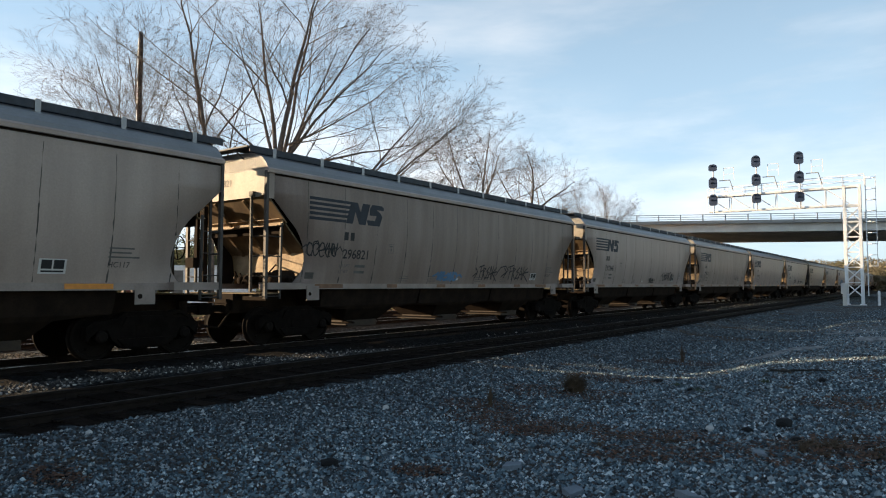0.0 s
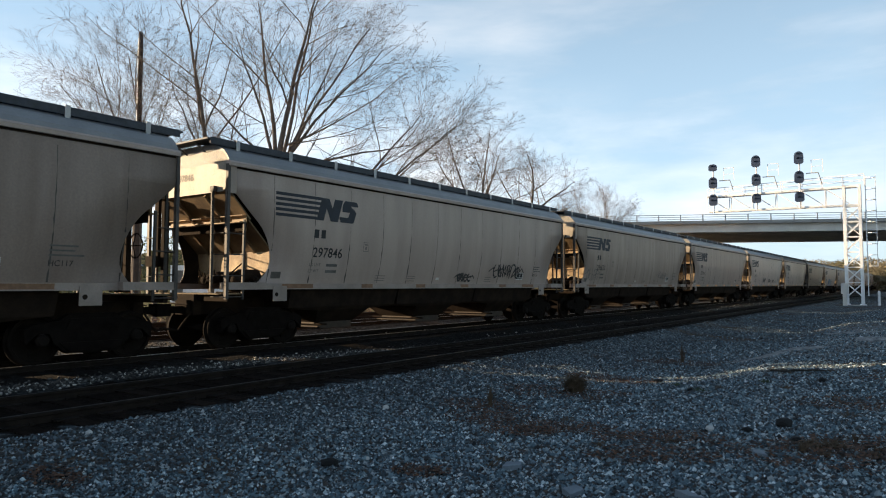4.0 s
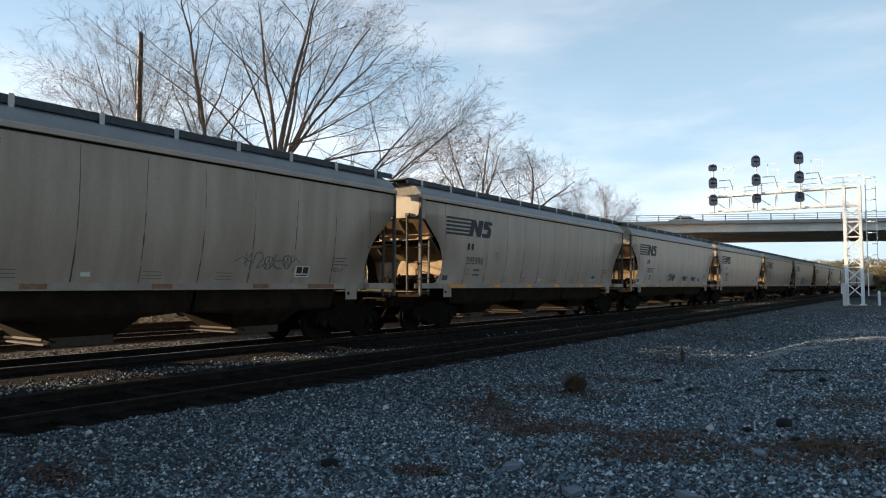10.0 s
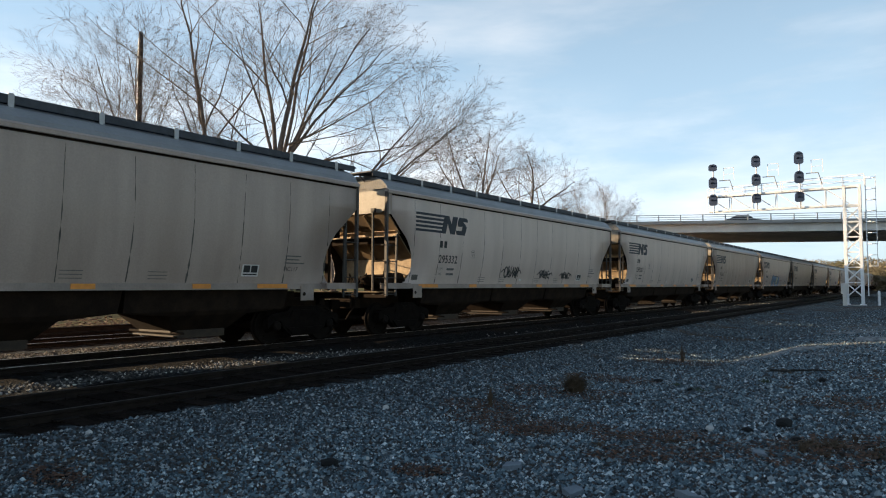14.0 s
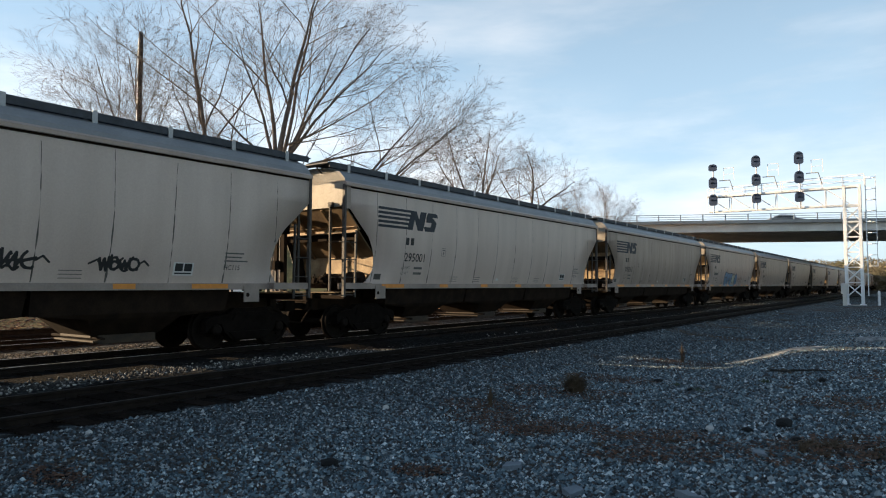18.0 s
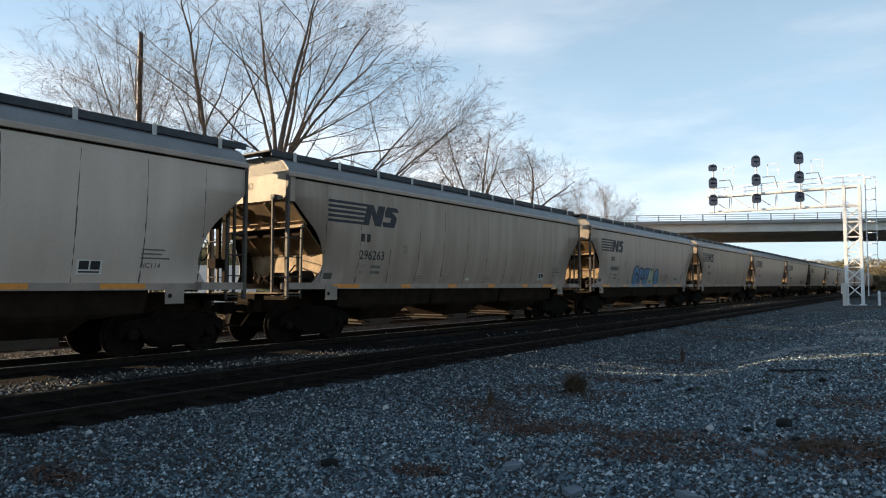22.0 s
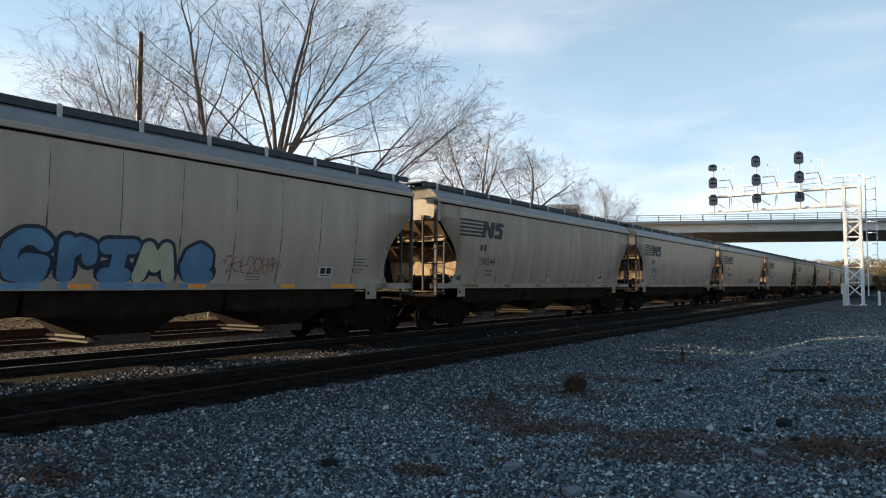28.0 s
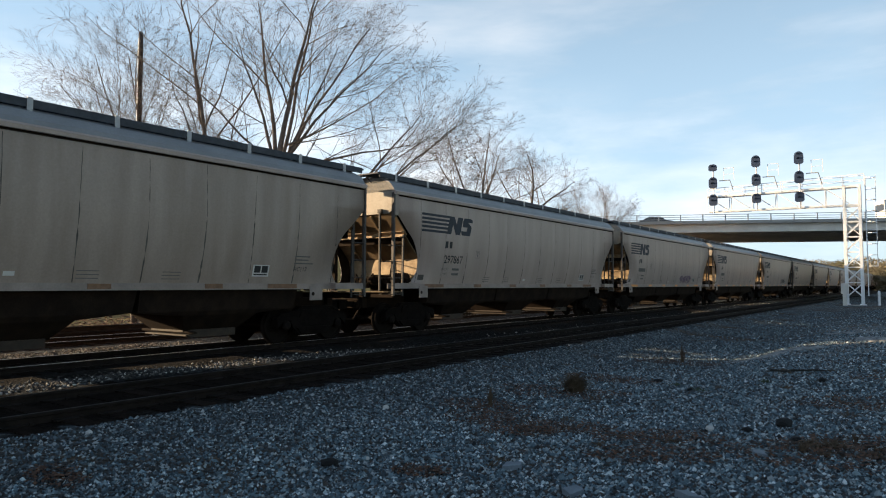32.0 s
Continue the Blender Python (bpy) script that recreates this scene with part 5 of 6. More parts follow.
def make_old_pole():
    p = thing("utility_pole", "weathered brown timber pole without wires", "utility pole", at=pose(-39.4, 22.4, height(-39.4, 22.4)))
    s = Shape()
    zs = [-0.3, 2, 5, 8, 11, 14, 17, 18.5]
    s.lathe([(z, 0.19 - 0.003 * z + 0.012 * math.sin(z * 3)) for z in zs], "z", 10)
    part("shaft", s, POLEM, p, smooth=True)
    # white strip up the west side, painting the sunlit edge
    part("ground_wire_cover", Shape().box(-0.25, -0.05, 0.0, -0.19, 0.03, 18.2), ALU, p, "pale strip painting the pole's sunlit edge")


make_old_pole()

# ---- far woods, hedge, things beyond the tracks ----
LEAF_TAN = material("russet_far_foliage", (0.24, 0.19, 0.12), 0.9, var=0.3, scale=0.12, grain=2, second=(0.15, 0.135, 0.075))
LEAF_OLIVE = material("olive_hedge_foliage", (0.22, 0.20, 0.08), 0.9, var=0.4, scale=0.4, grain=6, second=(0.11, 0.11, 0.045))


def clump(v, f, rnd, c, rx, rz, n, size):
    """A crown of loose leaf flecks inside an uneven ball."""
    for _ in range(n):
        u = Vector((rnd.gauss(0, 1), rnd.gauss(0, 1), rnd.gauss(0, 1))).normalized() * rnd.uniform(0.55, 1.0) ** 0.5
        p = Vector((c[0] + u.x * rx, c[1] + u.y * rx, c[2] + u.z * rz))
        b = len(v)
        for _ in range(3):
            q = p + Vector((rnd.uniform(-1, 1), rnd.uniform(-1, 1), rnd.uniform(-0.8, 0.8))) * size
            v.append((q.x, q.y, q.z))
        f.append((b, b + 1, b + 2))


def make_woods():
    rnd = random.Random(91)
    v, f = [], []
    for i in range(150):
        a = radians(rnd.uniform(-16, 16))
        d = rnd.uniform(235, 300)
        x, y = math.sin(a) * d - 20, math.cos(a) * d
        h = rnd.uniform(8.0, 11.0)
        clump(v, f, rnd, (x, y, h * 0.62), rnd.uniform(3.2, 5.5), h * 0.40, 900, 0.4)
        clump(v, f, rnd, (x + 1.5, y, h * 0.35), rnd.uniform(3, 5), h * 0.38, 260, 0.6)
    me = bpy.data.meshes.new("far_woods")
    me.from_pydata(v, [], f)
    me.materials.append(LEAF_TAN)
    tagged(new("far_woods", me), "russet and olive winter woods in the distance", "woods", kind="stuff")
    v, f = [], []
    for i in range(150):
        x, y = -66 + rnd.uniform(-3, 3), -20 + i * 0.9
        clump(v, f, rnd, (x, y, 0.6 + rnd.uniform(0, 0.8)), rnd.uniform(1.0, 1.9), rnd.uniform(1.3, 2.4), 150, 0.24)
    me = bpy.data.meshes.new("hedge")
    me.from_pydata(v, [], f)
    me.materials.append(LEAF_OLIVE)
    tagged(new("hedge", me), "low olive green scrub beyond the tracks", "hedge", kind="stuff")
    v, f = [], []
    for i in range(44):
        s = -126 + i * 1.9
        up = 0.25 + 8.75 * (s + 128) / 102
        c = SPAN_A + SPAN_U * (s + rnd.uniform(-0.8, 0.8)) + Vector((SPAN_U.y, -SPAN_U.x, 0)) * rnd.uniform(1.5, 5.0)
        clump(v, f, rnd, (c.x, c.y, up * 0.8), rnd.uniform(1.6, 2.8), up * 0.35 + rnd.uniform(0.8, 1.8), 420, 0.26)
    me = bpy.data.meshes.new("ramp_scrub")
    me.from_pydata(v, [], f)
    me.materials.append(LEAF_OLIVE)
    tagged(new("ramp_scrub", me), "olive and tan scrub along the road ramp", "scrub", kind="stuff")
    v, f = [], []
    for c in ((15, 128, 3.6), (19, 132, 4.0)):
        clump(v, f, rnd, c, 2.6, 2.8, 900, 0.2)
        clump(v, f, rnd, (c[0], c[1], 2.0), 2.0, 2.4, 400, 0.2)
    me = bpy.data.meshes.new("russet_trees")
    me.from_pydata(v, [], f)
    me.materials.append(LEAF_TAN)
    tagged(new("russet_trees", me), "russet leafy trees beyond the overpass", "woods", kind="stuff")


make_woods()


def make_tie_piles():
    """Old ties stacked along the far side of the back track."""
    rnd = random.Random(17)
    me = Shape().prism([(-0.115, -0.09), (0.10, -0.09), (0.115, -0.07), (0.11, 0.09), (-0.115, 0.085)], -1.28, 1.28, "y").mesh("timber_tie", OLDTIE)
    for k in range(6):
        y0 = 1.0 + k * 8.2 + rnd.uniform(-0.6, 0.6)
        pile = thing("tie_pile", "stack of weathered brown timber ties behind the debris", "timber stack", "tie stacks", at=pose(-25.0, y0, -0.75))
        for lv in range(3 if k % 3 else 2):
            for j in range(6 - lv):
                part("timber_tie", me, None, pile, at=pose(-0.75 + j * 0.29 + lv * 0.14 + rnd.uniform(-.03, .03), rnd.uniform(-0.25, 0.25), 0.1 + lv * 0.19, rnd.uniform(-0.6, 0.6), 0, rnd.uniform(-4, 4)))


make_tie_piles()


def make_rail_stack():
    """Spare rails laid along the back track."""
    st = thing("rail_stack", "long rusty spare rails laid beside the back track", "spare rails", at=pose(-20.75, 0, -0.14))
    for k, x in enumerate((0.0, -0.22, -0.47, -0.12, -0.36)):
        z = 0.172 if k < 3 else 0.345
        part("spare_rail", Shape().prism([(a + x, b + z) for a, b in RAIL], -2 + 1.7 * k, 44 - 2.1 * k, "y"), RAILM, st)


make_rail_stack()


def make_beyond():
    """The small things seen through the gaps between cars."""
    sh = thing("steel_canopy", "bare steel canopy frame in the field", "canopy", at=pose(-75.5, 31.5, -0.9))
    for x in (0.0, 4.0):
        for y in (0.0, 4.5):
            part("canopy_post", Shape().box(x - 0.09, y - 0.09, 0, x + 0.09, y + 0.09, 5.9), STEELGREY, sh)
    part("canopy_roof", Shape().prism([(-0.6, 5.9), (4.6, 5.9), (4.6, 6.1), (2.0, 6.3), (-0.6, 6.1)], -0.6, 5.1, "y"), STEELGREY, sh)
    red = material("faded_red_paint", (0.30, 0.05, 0.035), 0.6, var=0.2)
    b = thing("red_shed", "small red shed with a white base", "shed", at=pose(-69.5, 38.7, -0.9))
    part("shed_wall", Shape().box(-1, -0.9, 1.3, 1, 0.9, 4.4), red, b)
    part("shed_base", Shape().box(-1.05, -0.95, 0, 1.05, 0.95, 1.3), ALU, b)
    part("shed_roof", Shape().prism([(-1.2, 4.4), (1.2, 4.4), (0, 4.9)], -1.1, 1.1, "y"), STEELGREY, b)
    for x, y, h in ((-78.7, 35.5, 8.2), (-90, 48, 9.5), (-84, 26, 9.0)):
        p = thing("utility_pole", "distant timber utility pole with a cross arm", "utility pole", "distant poles", at=pose(x, y, -1.0))
        part("shaft", Shape().tube((0, 0, 0), (0, 0, h), 0.15, 0.10, n=8), POLEM, p)
        part("cross_arm", Shape().box(-0.06, -1.1, h - 1.0, 0.06, 1.1, h - 0.86), POLEM, p)
    w = thing("box_trailer", "white box trailer parked in the field", "trailer", at=pose(-47.6, 29.9, -1.0, 0, 0, TH))
    part("trailer_box", Shape().box(0, 0, 1.1, 6.0, 2.5, 4.0), ALU, w)
    part("trailer_door", Shape().box(0.2, -0.03, 1.2, 1.0, 0.0, 3.6), GREYINK, w)
    for x in (0.9, 4.6):
        part("trailer_wheel", Shape().lathe([(0.1, 0.5), (0.35, 0.5)], "y", 16).move(Matrix.Translation((x, 0, 0.5))), UNDER, w)
    part("chassis", Shape().box(0.2, 0.5, 0.7, 5.8, 2.0, 1.1), UNDER, w)
    h = thing("distant_house", "white gabled house far down the line", "house", at=pose(14, 190, -0.3))
    part("house_wall", Shape().box(-6, -4, 0, 6, 4, 3.6), ALU, h)
    part("roof", Shape().prism([(-6.4, 3.6), (6.4, 3.6), (0, 6.4)], -4.4, 4.4, "y"), ALU, h)


make_beyond()

# ---- road vehicles on the overpass ----
GLASS = material("dark_vehicle_glass", (0.02, 0.024, 0.03), 0.08, var=0.1)
TYRE = material("tyre_rubber", (0.02, 0.02, 0.02), 0.85, var=0.2)
CAR_PAINT = {k: material(k + "_car_paint", c, 0.3, var=0.08) for k, c in (("white", (0.75, 0.75, 0.74)), ("dark", (0.03, 0.035, 0.045)), ("silver", (0.35, 0.36, 0.38)), ("grey", (0.14, 0.145, 0.15)))}


def wheels(car, xs, r, half):
    for x in xs:
        for s in (-1, 1):
            w = part("wheel", Shape().lathe([(half * s - 0.11, r * 0.94), (half * s - 0.09, r), (half * s + 0.09, r), (half * s + 0.11, r * 0.94)], "y", 18).move(Matrix.Translation((x, 0, r))), TYRE, car)
            part("rim", Shape().lathe([(half * s + 0.10 * s, r * 0.6), (half * s + 0.125 * s, r * 0.55)], "y", 14).move(Matrix.Translation((x, 0, r))), BRACKET, w)


def make_vehicle(kind, colour):
    name = {"car": "car", "pickup": "pickup_truck", "suv": "suv", "bus": "articulated_bus"}[kind]
    v = thing(name, {"car": f"{colour} car driving over the bridge", "pickup": f"{colour} pickup truck driving over the bridge", "suv": "white sport utility vehicle driving over the bridge", "bus": "white articulated bus driving over the bridge"}[kind], "vehicle", "bridge traffic")
    paint = CAR_PAINT[colour]
    if kind == "car":
        part("body", Shape().prism([(-2.2, 0.3), (2.2, 0.3), (2.25, 0.65), (2.1, 0.85), (1.2, 0.98), (0.5, 1.42), (-1.0, 1.46), (-1.8, 1.02), (-2.2, 0.95)], -0.85, 0.85, "y"), paint, v)
        part("side_window", Shape().prism([(0.95, 1.02), (0.42, 1.36), (-0.95, 1.39), (-1.5, 1.04)], -0.86, 0.86, "y"), GLASS, v)
        wheels(v, (-1.35, 1.4), 0.32, 0.78)
    elif kind == "pickup":
        part("body", Shape().prism([(-2.8, 0.5), (2.7, 0.5), (2.8, 0.8), (2.7, 1.1), (1.5, 1.2), (0.8, 1.82), (-0.6, 1.85), (-0.75, 1.25), (-2.8, 1.22)], -0.95, 0.95, "y"), paint, v)
        part("side_window", Shape().prism([(1.25, 1.25), (0.72, 1.72), (-0.5, 1.74), (-0.58, 1.27)], -0.96, 0.96, "y"), GLASS, v)
        wheels(v, (-1.75, 1.8), 0.40, 0.85)
    elif kind == "suv":
        part("body", Shape().prism([(-2.7, 0.4), (2.7, 0.4), (2.75, 0.8), (2.6, 1.08), (1.5, 1.18), (0.9, 1.80), (-2.4, 1.84), (-2.7, 1.2)], -0.98, 0.98, "y"), paint, v)
        for a, b in ((0.55, 1.25), (-0.55, 0.45), (-2.3, -0.65)):
            part("side_window", Shape().prism([(a, 1.24), (b, 1.24), (b - 0.2 * (b > 1), 1.70), (a, 1.72)], -0.99, 0.99, "y"), GLASS, v)
        wheels(v, (-1.75, 1.8), 0.40, 0.88)
    else:
        for a, b, nm in ((-6.2, -0.75, "rear_body"), (0.75, 6.2, "front_body")):
            body = part(nm, Shape().prism([(a, 0.35), (b, 0.35), (b + 0.12 * (b > 2), 1.3), (b, 2.45), (b - 0.3, 2.72), (a + 0.25, 2.72), (a - 0.12 * (a < -2), 2.5)], -1.27, 1.27, "y"), paint, v)
            for k in range(3):
                w0 = a + 0.45 + k * 1.6
                part("side_window", Shape().prism([(w0, 1.35), (w0 + 1.48, 1.35), (w0 + 1.48, 2.2), (w0, 2.2)], -1.275, 1.275, "y"), GLASS, body)
            part("roof_unit", Shape().box(a + 1.4, -0.8, 2.72, a + 3.4, 0.8, 2.88), paint, body)
        for k in range(6):
            x = -0.68 + k * 0.27
            part("bellows_fold", Shape().box(x - 0.08, -1.22, 0.5, x + 0.08, 1.22, 2.62), PLANK, v)
        for x in (-6.3, 6.22):
            part("windscreen", Shape().box(x, -1.1, 1.35, x + 0.08, 1.1, 2.3), GLASS, v)
        part("mirror", Shape().bar((6.2, -1.27, 2.3), (6.6, -1.5, 2.2), 0.05).box(6.52, -1.6, 1.7, 6.62, -1.42, 2.2), UNDER, v)
        wheels(v, (-3.9, 2.0, 4.6), 0.48, 1.14)
    return v


# kind, colour, the time at which it passes a place on the span, and that place, speed
TRAFFIC = [(make_vehicle(k, c), t, s, v) for k, c, t, s, v in (("car", "white", 9.0, 24.0, 12.9), ("car", "silver", 10.0, 8.7, 14.5), ("pickup", "dark", 12.0, 17.2, 13.5), ("car", "dark", 14.0, 15.9, 13.0),
           ("car", "grey", 17.5, 13.8, 14.6), ("suv", "white", 16.8, 22.7, 13.2), ("car", "silver", 25.5, 3.3, 13.5), ("bus", "white", 30.0, 13.6, 12.0), ("car", "dark", 32.0, 5.0, 13.5))]


# ---- loose stones, litter, weeds ----
FORE, SIDEWAYS = Vector((-math.sin(radians(TH)), math.cos(radians(TH)))), Vector((math.cos(radians(TH)), math.sin(radians(TH))))


def stone_material(name, dark, light, stops=()):
    m = bpy.data.materials.new(name)
    m.use_nodes = True
    nt = m.node_tree
    N, L = nt.nodes.new, nt.links.new
    b = nt.nodes["Principled BSDF"]
    b.inputs["Roughness"].default_value = 0.85
    geo, r, nz, mx = N("ShaderNodeNewGeometry"), N("ShaderNodeValToRGB"), N("ShaderNodeTexNoise"), N("ShaderNodeMix")
    e = r.color_ramp.elements
    e[0].color, e[1].color = (*dark, 1), (*light, 1)
    for p, c in stops:
        e.new(p).color = (*c, 1)
    if not stops:
        e.new(0.5).color = tuple(a * 0.66 + c * 0.34 for a, c in zip(dark, light)) + (1,)
        e.new(0.93).color = tuple(a * 0.3 + c * 0.7 for a, c in zip(dark, light)) + (1,)
    nz.inputs["Scale"].default_value = 60
    mx.data_type, mx.blend_type = "RGBA", "OVERLAY"
    mx.inputs["Factor"].default_value = 0.35
    L(geo.outputs["Random Per Island"], r.inputs["Fac"]), L(geo.outputs["Position"], nz.inputs["Vector"])
    L(r.outputs["Color"], mx.inputs["A"]), L(nz.outputs["Fac"], mx.inputs["B"]), L(mx.outputs["Result"], b.inputs["Base Color"])
    return m


def stones(name, label, spots, mat, rnd):
    """Loose stones, each an uneven eight-sided lump; spots are x, y, size."""
    v, f = [], []
    for x, y, s in spots:
        z = height(x, y) + s * 0.25
        a = rnd.uniform(0, 6.28)
        c, n = math.cos(a), math.sin(a)
        b = len(v)
        for px, py, pz in ((1, 0, 0.1), (0.15, 1, 0), (-1, 0.1, 0.1), (0, -1, -0.05), (0.2, 0.1, 1), (-0.1, 0, -0.8)):
            px, py, pz = px * s * rnd.uniform(0.7, 1.25), py * s * rnd.uniform(0.55, 1.0), pz * s * rnd.uniform(0.55, 1.0)
            v.append((x + px * c - py * n, y + px * n + py * c, z + pz))
        f += [(b + i, b + (i + 1) % 4, b + 4) for i in range(4)] + [(b + (i + 1) % 4, b + i, b + 5) for i in range(4)]
    me = bpy.data.meshes.new(name)
    me.from_pydata(v, [], f)
    me.materials.append(mat)
    return tagged(new(name, me), label, "gravel", kind="stuff")


def make_stones():
    rnd = random.Random(3)
    spots = []
    for d0, d1, dens, s0, s1 in ((3.7, 6, 1600, 0.009, 0.025), (6, 9, 1100, 0.010, 0.026), (9, 14, 520, 0.012, 0.030), (14, 22, 230, 0.015, 0.030), (22, 42, 34, 0.020, 0.038)):
        for _ in range(int((d1 - d0) * (d0 + d1) * 0.70 * dens)):
            d = math.sqrt(rnd.uniform(d0 * d0, d1 * d1))
            o = rnd.uniform(-0.70, 0.70) * d
            p = FORE * d + SIDEWAYS * o
            edge = -7.65 + 0.22 * noise.noise((p.y * 0.8, 0, 5))
            if p.x < edge or (p.x > 1.5 and rnd.random() < 0.6):
                continue
            if p.x > -3.0 and 16 < p.y < 31 and rnd.random() < 0.3:
                continue
            spots.append((p.x, p.y, rnd.uniform(s0, s1) * (1.6 if rnd.random() < 0.03 else 1)))
    # more of the stones are darker towards the tracks
    darker = [q for q in spots if rnd.random() < min(0.85, (-4.6 - q[0]) / 2.6)]
    darker_set = set(darker)
    spots = [q for q in spots if q not in darker_set]
    stones("gravel_stones", "darker crushed stone beside the tracks", darker, stone_material("darker_stone", (0.008, 0.009, 0.011), (0.40, 0.42, 0.42), ((0.14, (0.045, 0.036, 0.030)), (0.40, (0.030, 0.042, 0.050)), (0.62, (0.062, 0.090, 0.108)), (0.84, (0.125, 0.165, 0.185)))), rnd)
    stones("gravel_stones", "loose blue-grey crushed stone over the yard", spots, stone_material("crushed_stone", (0.008, 0.010, 0.013), (0.72, 0.78, 0.80), ((0.10, (0.070, 0.056, 0.048)), (0.30, (0.030, 0.052, 0.066)), (0.50, (0.100, 0.165, 0.200)), (0.62, (0.100, 0.140, 0.162)),
           (0.78, (0.205, 0.300, 0.340)), (0.88, (0.29, 0.31, 0.305)), (0.96, (0.44, 0.54, 0.57)))), rnd)
    spots = []
    for x0, x1, y1, dens in ((-11.85, -10.8, 34, 260), (-12.3, -10.7, 70, 60), (-21.0, -20.3, 40, 60), (-14.6, -13.4, 30, 14)):
        for _ in range(int((x1 - x0) * (y1 - 1) * dens)):
            spots.append((rnd.triangular(x0, x1), rnd.uniform(1, y1), rnd.uniform(0.018, 0.04)))
    pale = [(rnd.triangular(-17.15, -15.75), rnd.uniform(-2, 44), rnd.uniform(0.02, 0.042)) for _ in range(9000)]
    stones("ballast_stones", "pale dry ballast stones beside the back track", pale, stone_material("dry_ballast", (0.015, 0.013, 0.011), (0.42, 0.385, 0.33), ((0.45, (0.05, 0.044, 0.037)), (0.8, (0.17, 0.152, 0.128)))), rnd)
    stones("ballast_stones", "loose ballast stones between the tracks", spots, stone_material("track_ballast", (0.008, 0.007, 0.006), (0.55, 0.53, 0.48), ((0.5, (0.026, 0.023, 0.020)), (0.78, (0.065, 0.06, 0.054)), (0.93, (0.26, 0.247, 0.22)))), rnd)


make_stones()

# brown leaf litter that gathers in patches: x, y, reach
PATCHES = ((-4.6, 9.6, 0.9), (-4.94, 7.9, 0.6), (-4.36, 7.23, 0.6), (-3.37, 7.06, 0.5), (-2.25, 6.78, 0.55), (-2.03, 5.97, 0.5), (-0.64, 6.52, 0.8), (-0.3, 6.9, 0.7), (-4.73, 12.1, 0.8), (-6.08, 2.8, 0.3), (-4.9, 16.4, 0.8), (-0.46, 9.49, 0.8), (-3.76, 6.71, 0.4), (0.6, 12.5, 1.3), (-3.73, 4.84, 0.25))


def make_leaf_litter():
    rnd = random.Random(67)
    v, f = [], []
    for x, y, r in PATCHES:
        for _ in range(int(1500 * r)):
            a, d = rnd.uniform(0, 6.28), r * rnd.random() ** 0.6
            px, py = x + d * math.cos(a) * 1.25, y + d * math.sin(a) * 0.75
            z = height(px, py) + rnd.uniform(0.012, 0.035)
            b, q, l = len(v), rnd.uniform(0, 6.28), rnd.uniform(0.012, 0.032)
            u, w = Vector((math.cos(q), math.sin(q), rnd.uniform(-0.4, 0.4))) * l, Vector((-math.sin(q), math.cos(q), rnd.uniform(-0.4, 0.4))) * l * 0.5
            c = Vector((px, py, z))
            v += [tuple(c - u), tuple(c + w), tuple(c + u), tuple(c - w)]
            f.append((b, b + 1, b + 2, b + 3))
    me = bpy.data.meshes.new("leaf_litter")
    me.from_pydata(v, [], f)
    me.materials.append(stone_material("brown_litter", (0.03, 0.014, 0.009), (0.19, 0.088, 0.045)))
    tagged(new("leaf_litter", me), "brown leaf litter in patches on the gravel", "leaf litter", kind="stuff")
    v, f = [], []
    for _ in range(22000):
        x, y = rnd.gauss(-23.4, 0.8), rnd.uniform(-4, 52)
        z = height(x, y) + max(0.0, 0.95 - 0.50 * abs(x + 23.4)) * rnd.random()
        b, l, q = len(v), rnd.uniform(0.04, 0.16), rnd.uniform(0, 6.28)
        u, w = Vector((math.cos(q), math.sin(q), rnd.uniform(-0.3, 0.3))) * l, Vector((-math.sin(q), math.cos(q), rnd.uniform(-0.3, 0.3))) * l * 0.4
        c, t = Vector((x, y, z)), Vector((0, 0, 0.03))
        v += [tuple(c - u), tuple(c + w), tuple(c + u), tuple(c - w), tuple(c + t)]
        f += [(b, b + 1, b + 4), (b + 1, b + 2, b + 4), (b + 2, b + 3, b + 4), (b + 3, b, b + 4)]
    me = bpy.data.meshes.new("wood_debris")
    me.from_pydata(v, [], f)
    me.materials.append(stone_material("broken_wood", (0.03, 0.015, 0.010), (0.42, 0.27, 0.15), ((0.35, (0.10, 0.045, 0.028)), (0.7, (0.22, 0.12, 0.065)))))
    tagged(new("wood_debris", me), "long heap of broken brown wood beyond the tracks", "debris", kind="stuff")


make_leaf_litter()


def rock(name, label, x, y, sx, sy, sz, mat, seed, turn=0):
    """A single lump, faceted and worn."""
    bm = bmesh.new()
    bmesh.ops.create_icosphere(bm, subdivisions=2, radius=1.0)
    for v in bm.verts:
        k = 1 + 0.28 * noise.noise(v.co * 1.4 + Vector((seed, 0, 0)))
        v.co = Vector((v.co.x * sx * k, v.co.y * sy * k, v.co.z * sz * k))
    me = bpy.data.meshes.new(name)
    bm.to_mesh(me)
    bm.free()
    me.materials.append(mat)
    ob = new(name, me)
    ob.matrix_basis = pose(x, y, height(x, y) + sz * 0.55, 0, 0, turn)
    return tagged(ob, label, "rock")


COAL = material("black_lump", (0.006, 0.006, 0.006), 0.9, var=0.3)
PALE = material("pale_stone", (0.55, 0.55, 0.53), 0.8, var=0.15)
SLATE = material("blue_grey_slab", (0.17, 0.215, 0.25), 0.8, var=0.2, scale=6)
WOODM = material("grey_driftwood", (0.03, 0.025, 0.02), 0.9, var=0.4, scale=6)


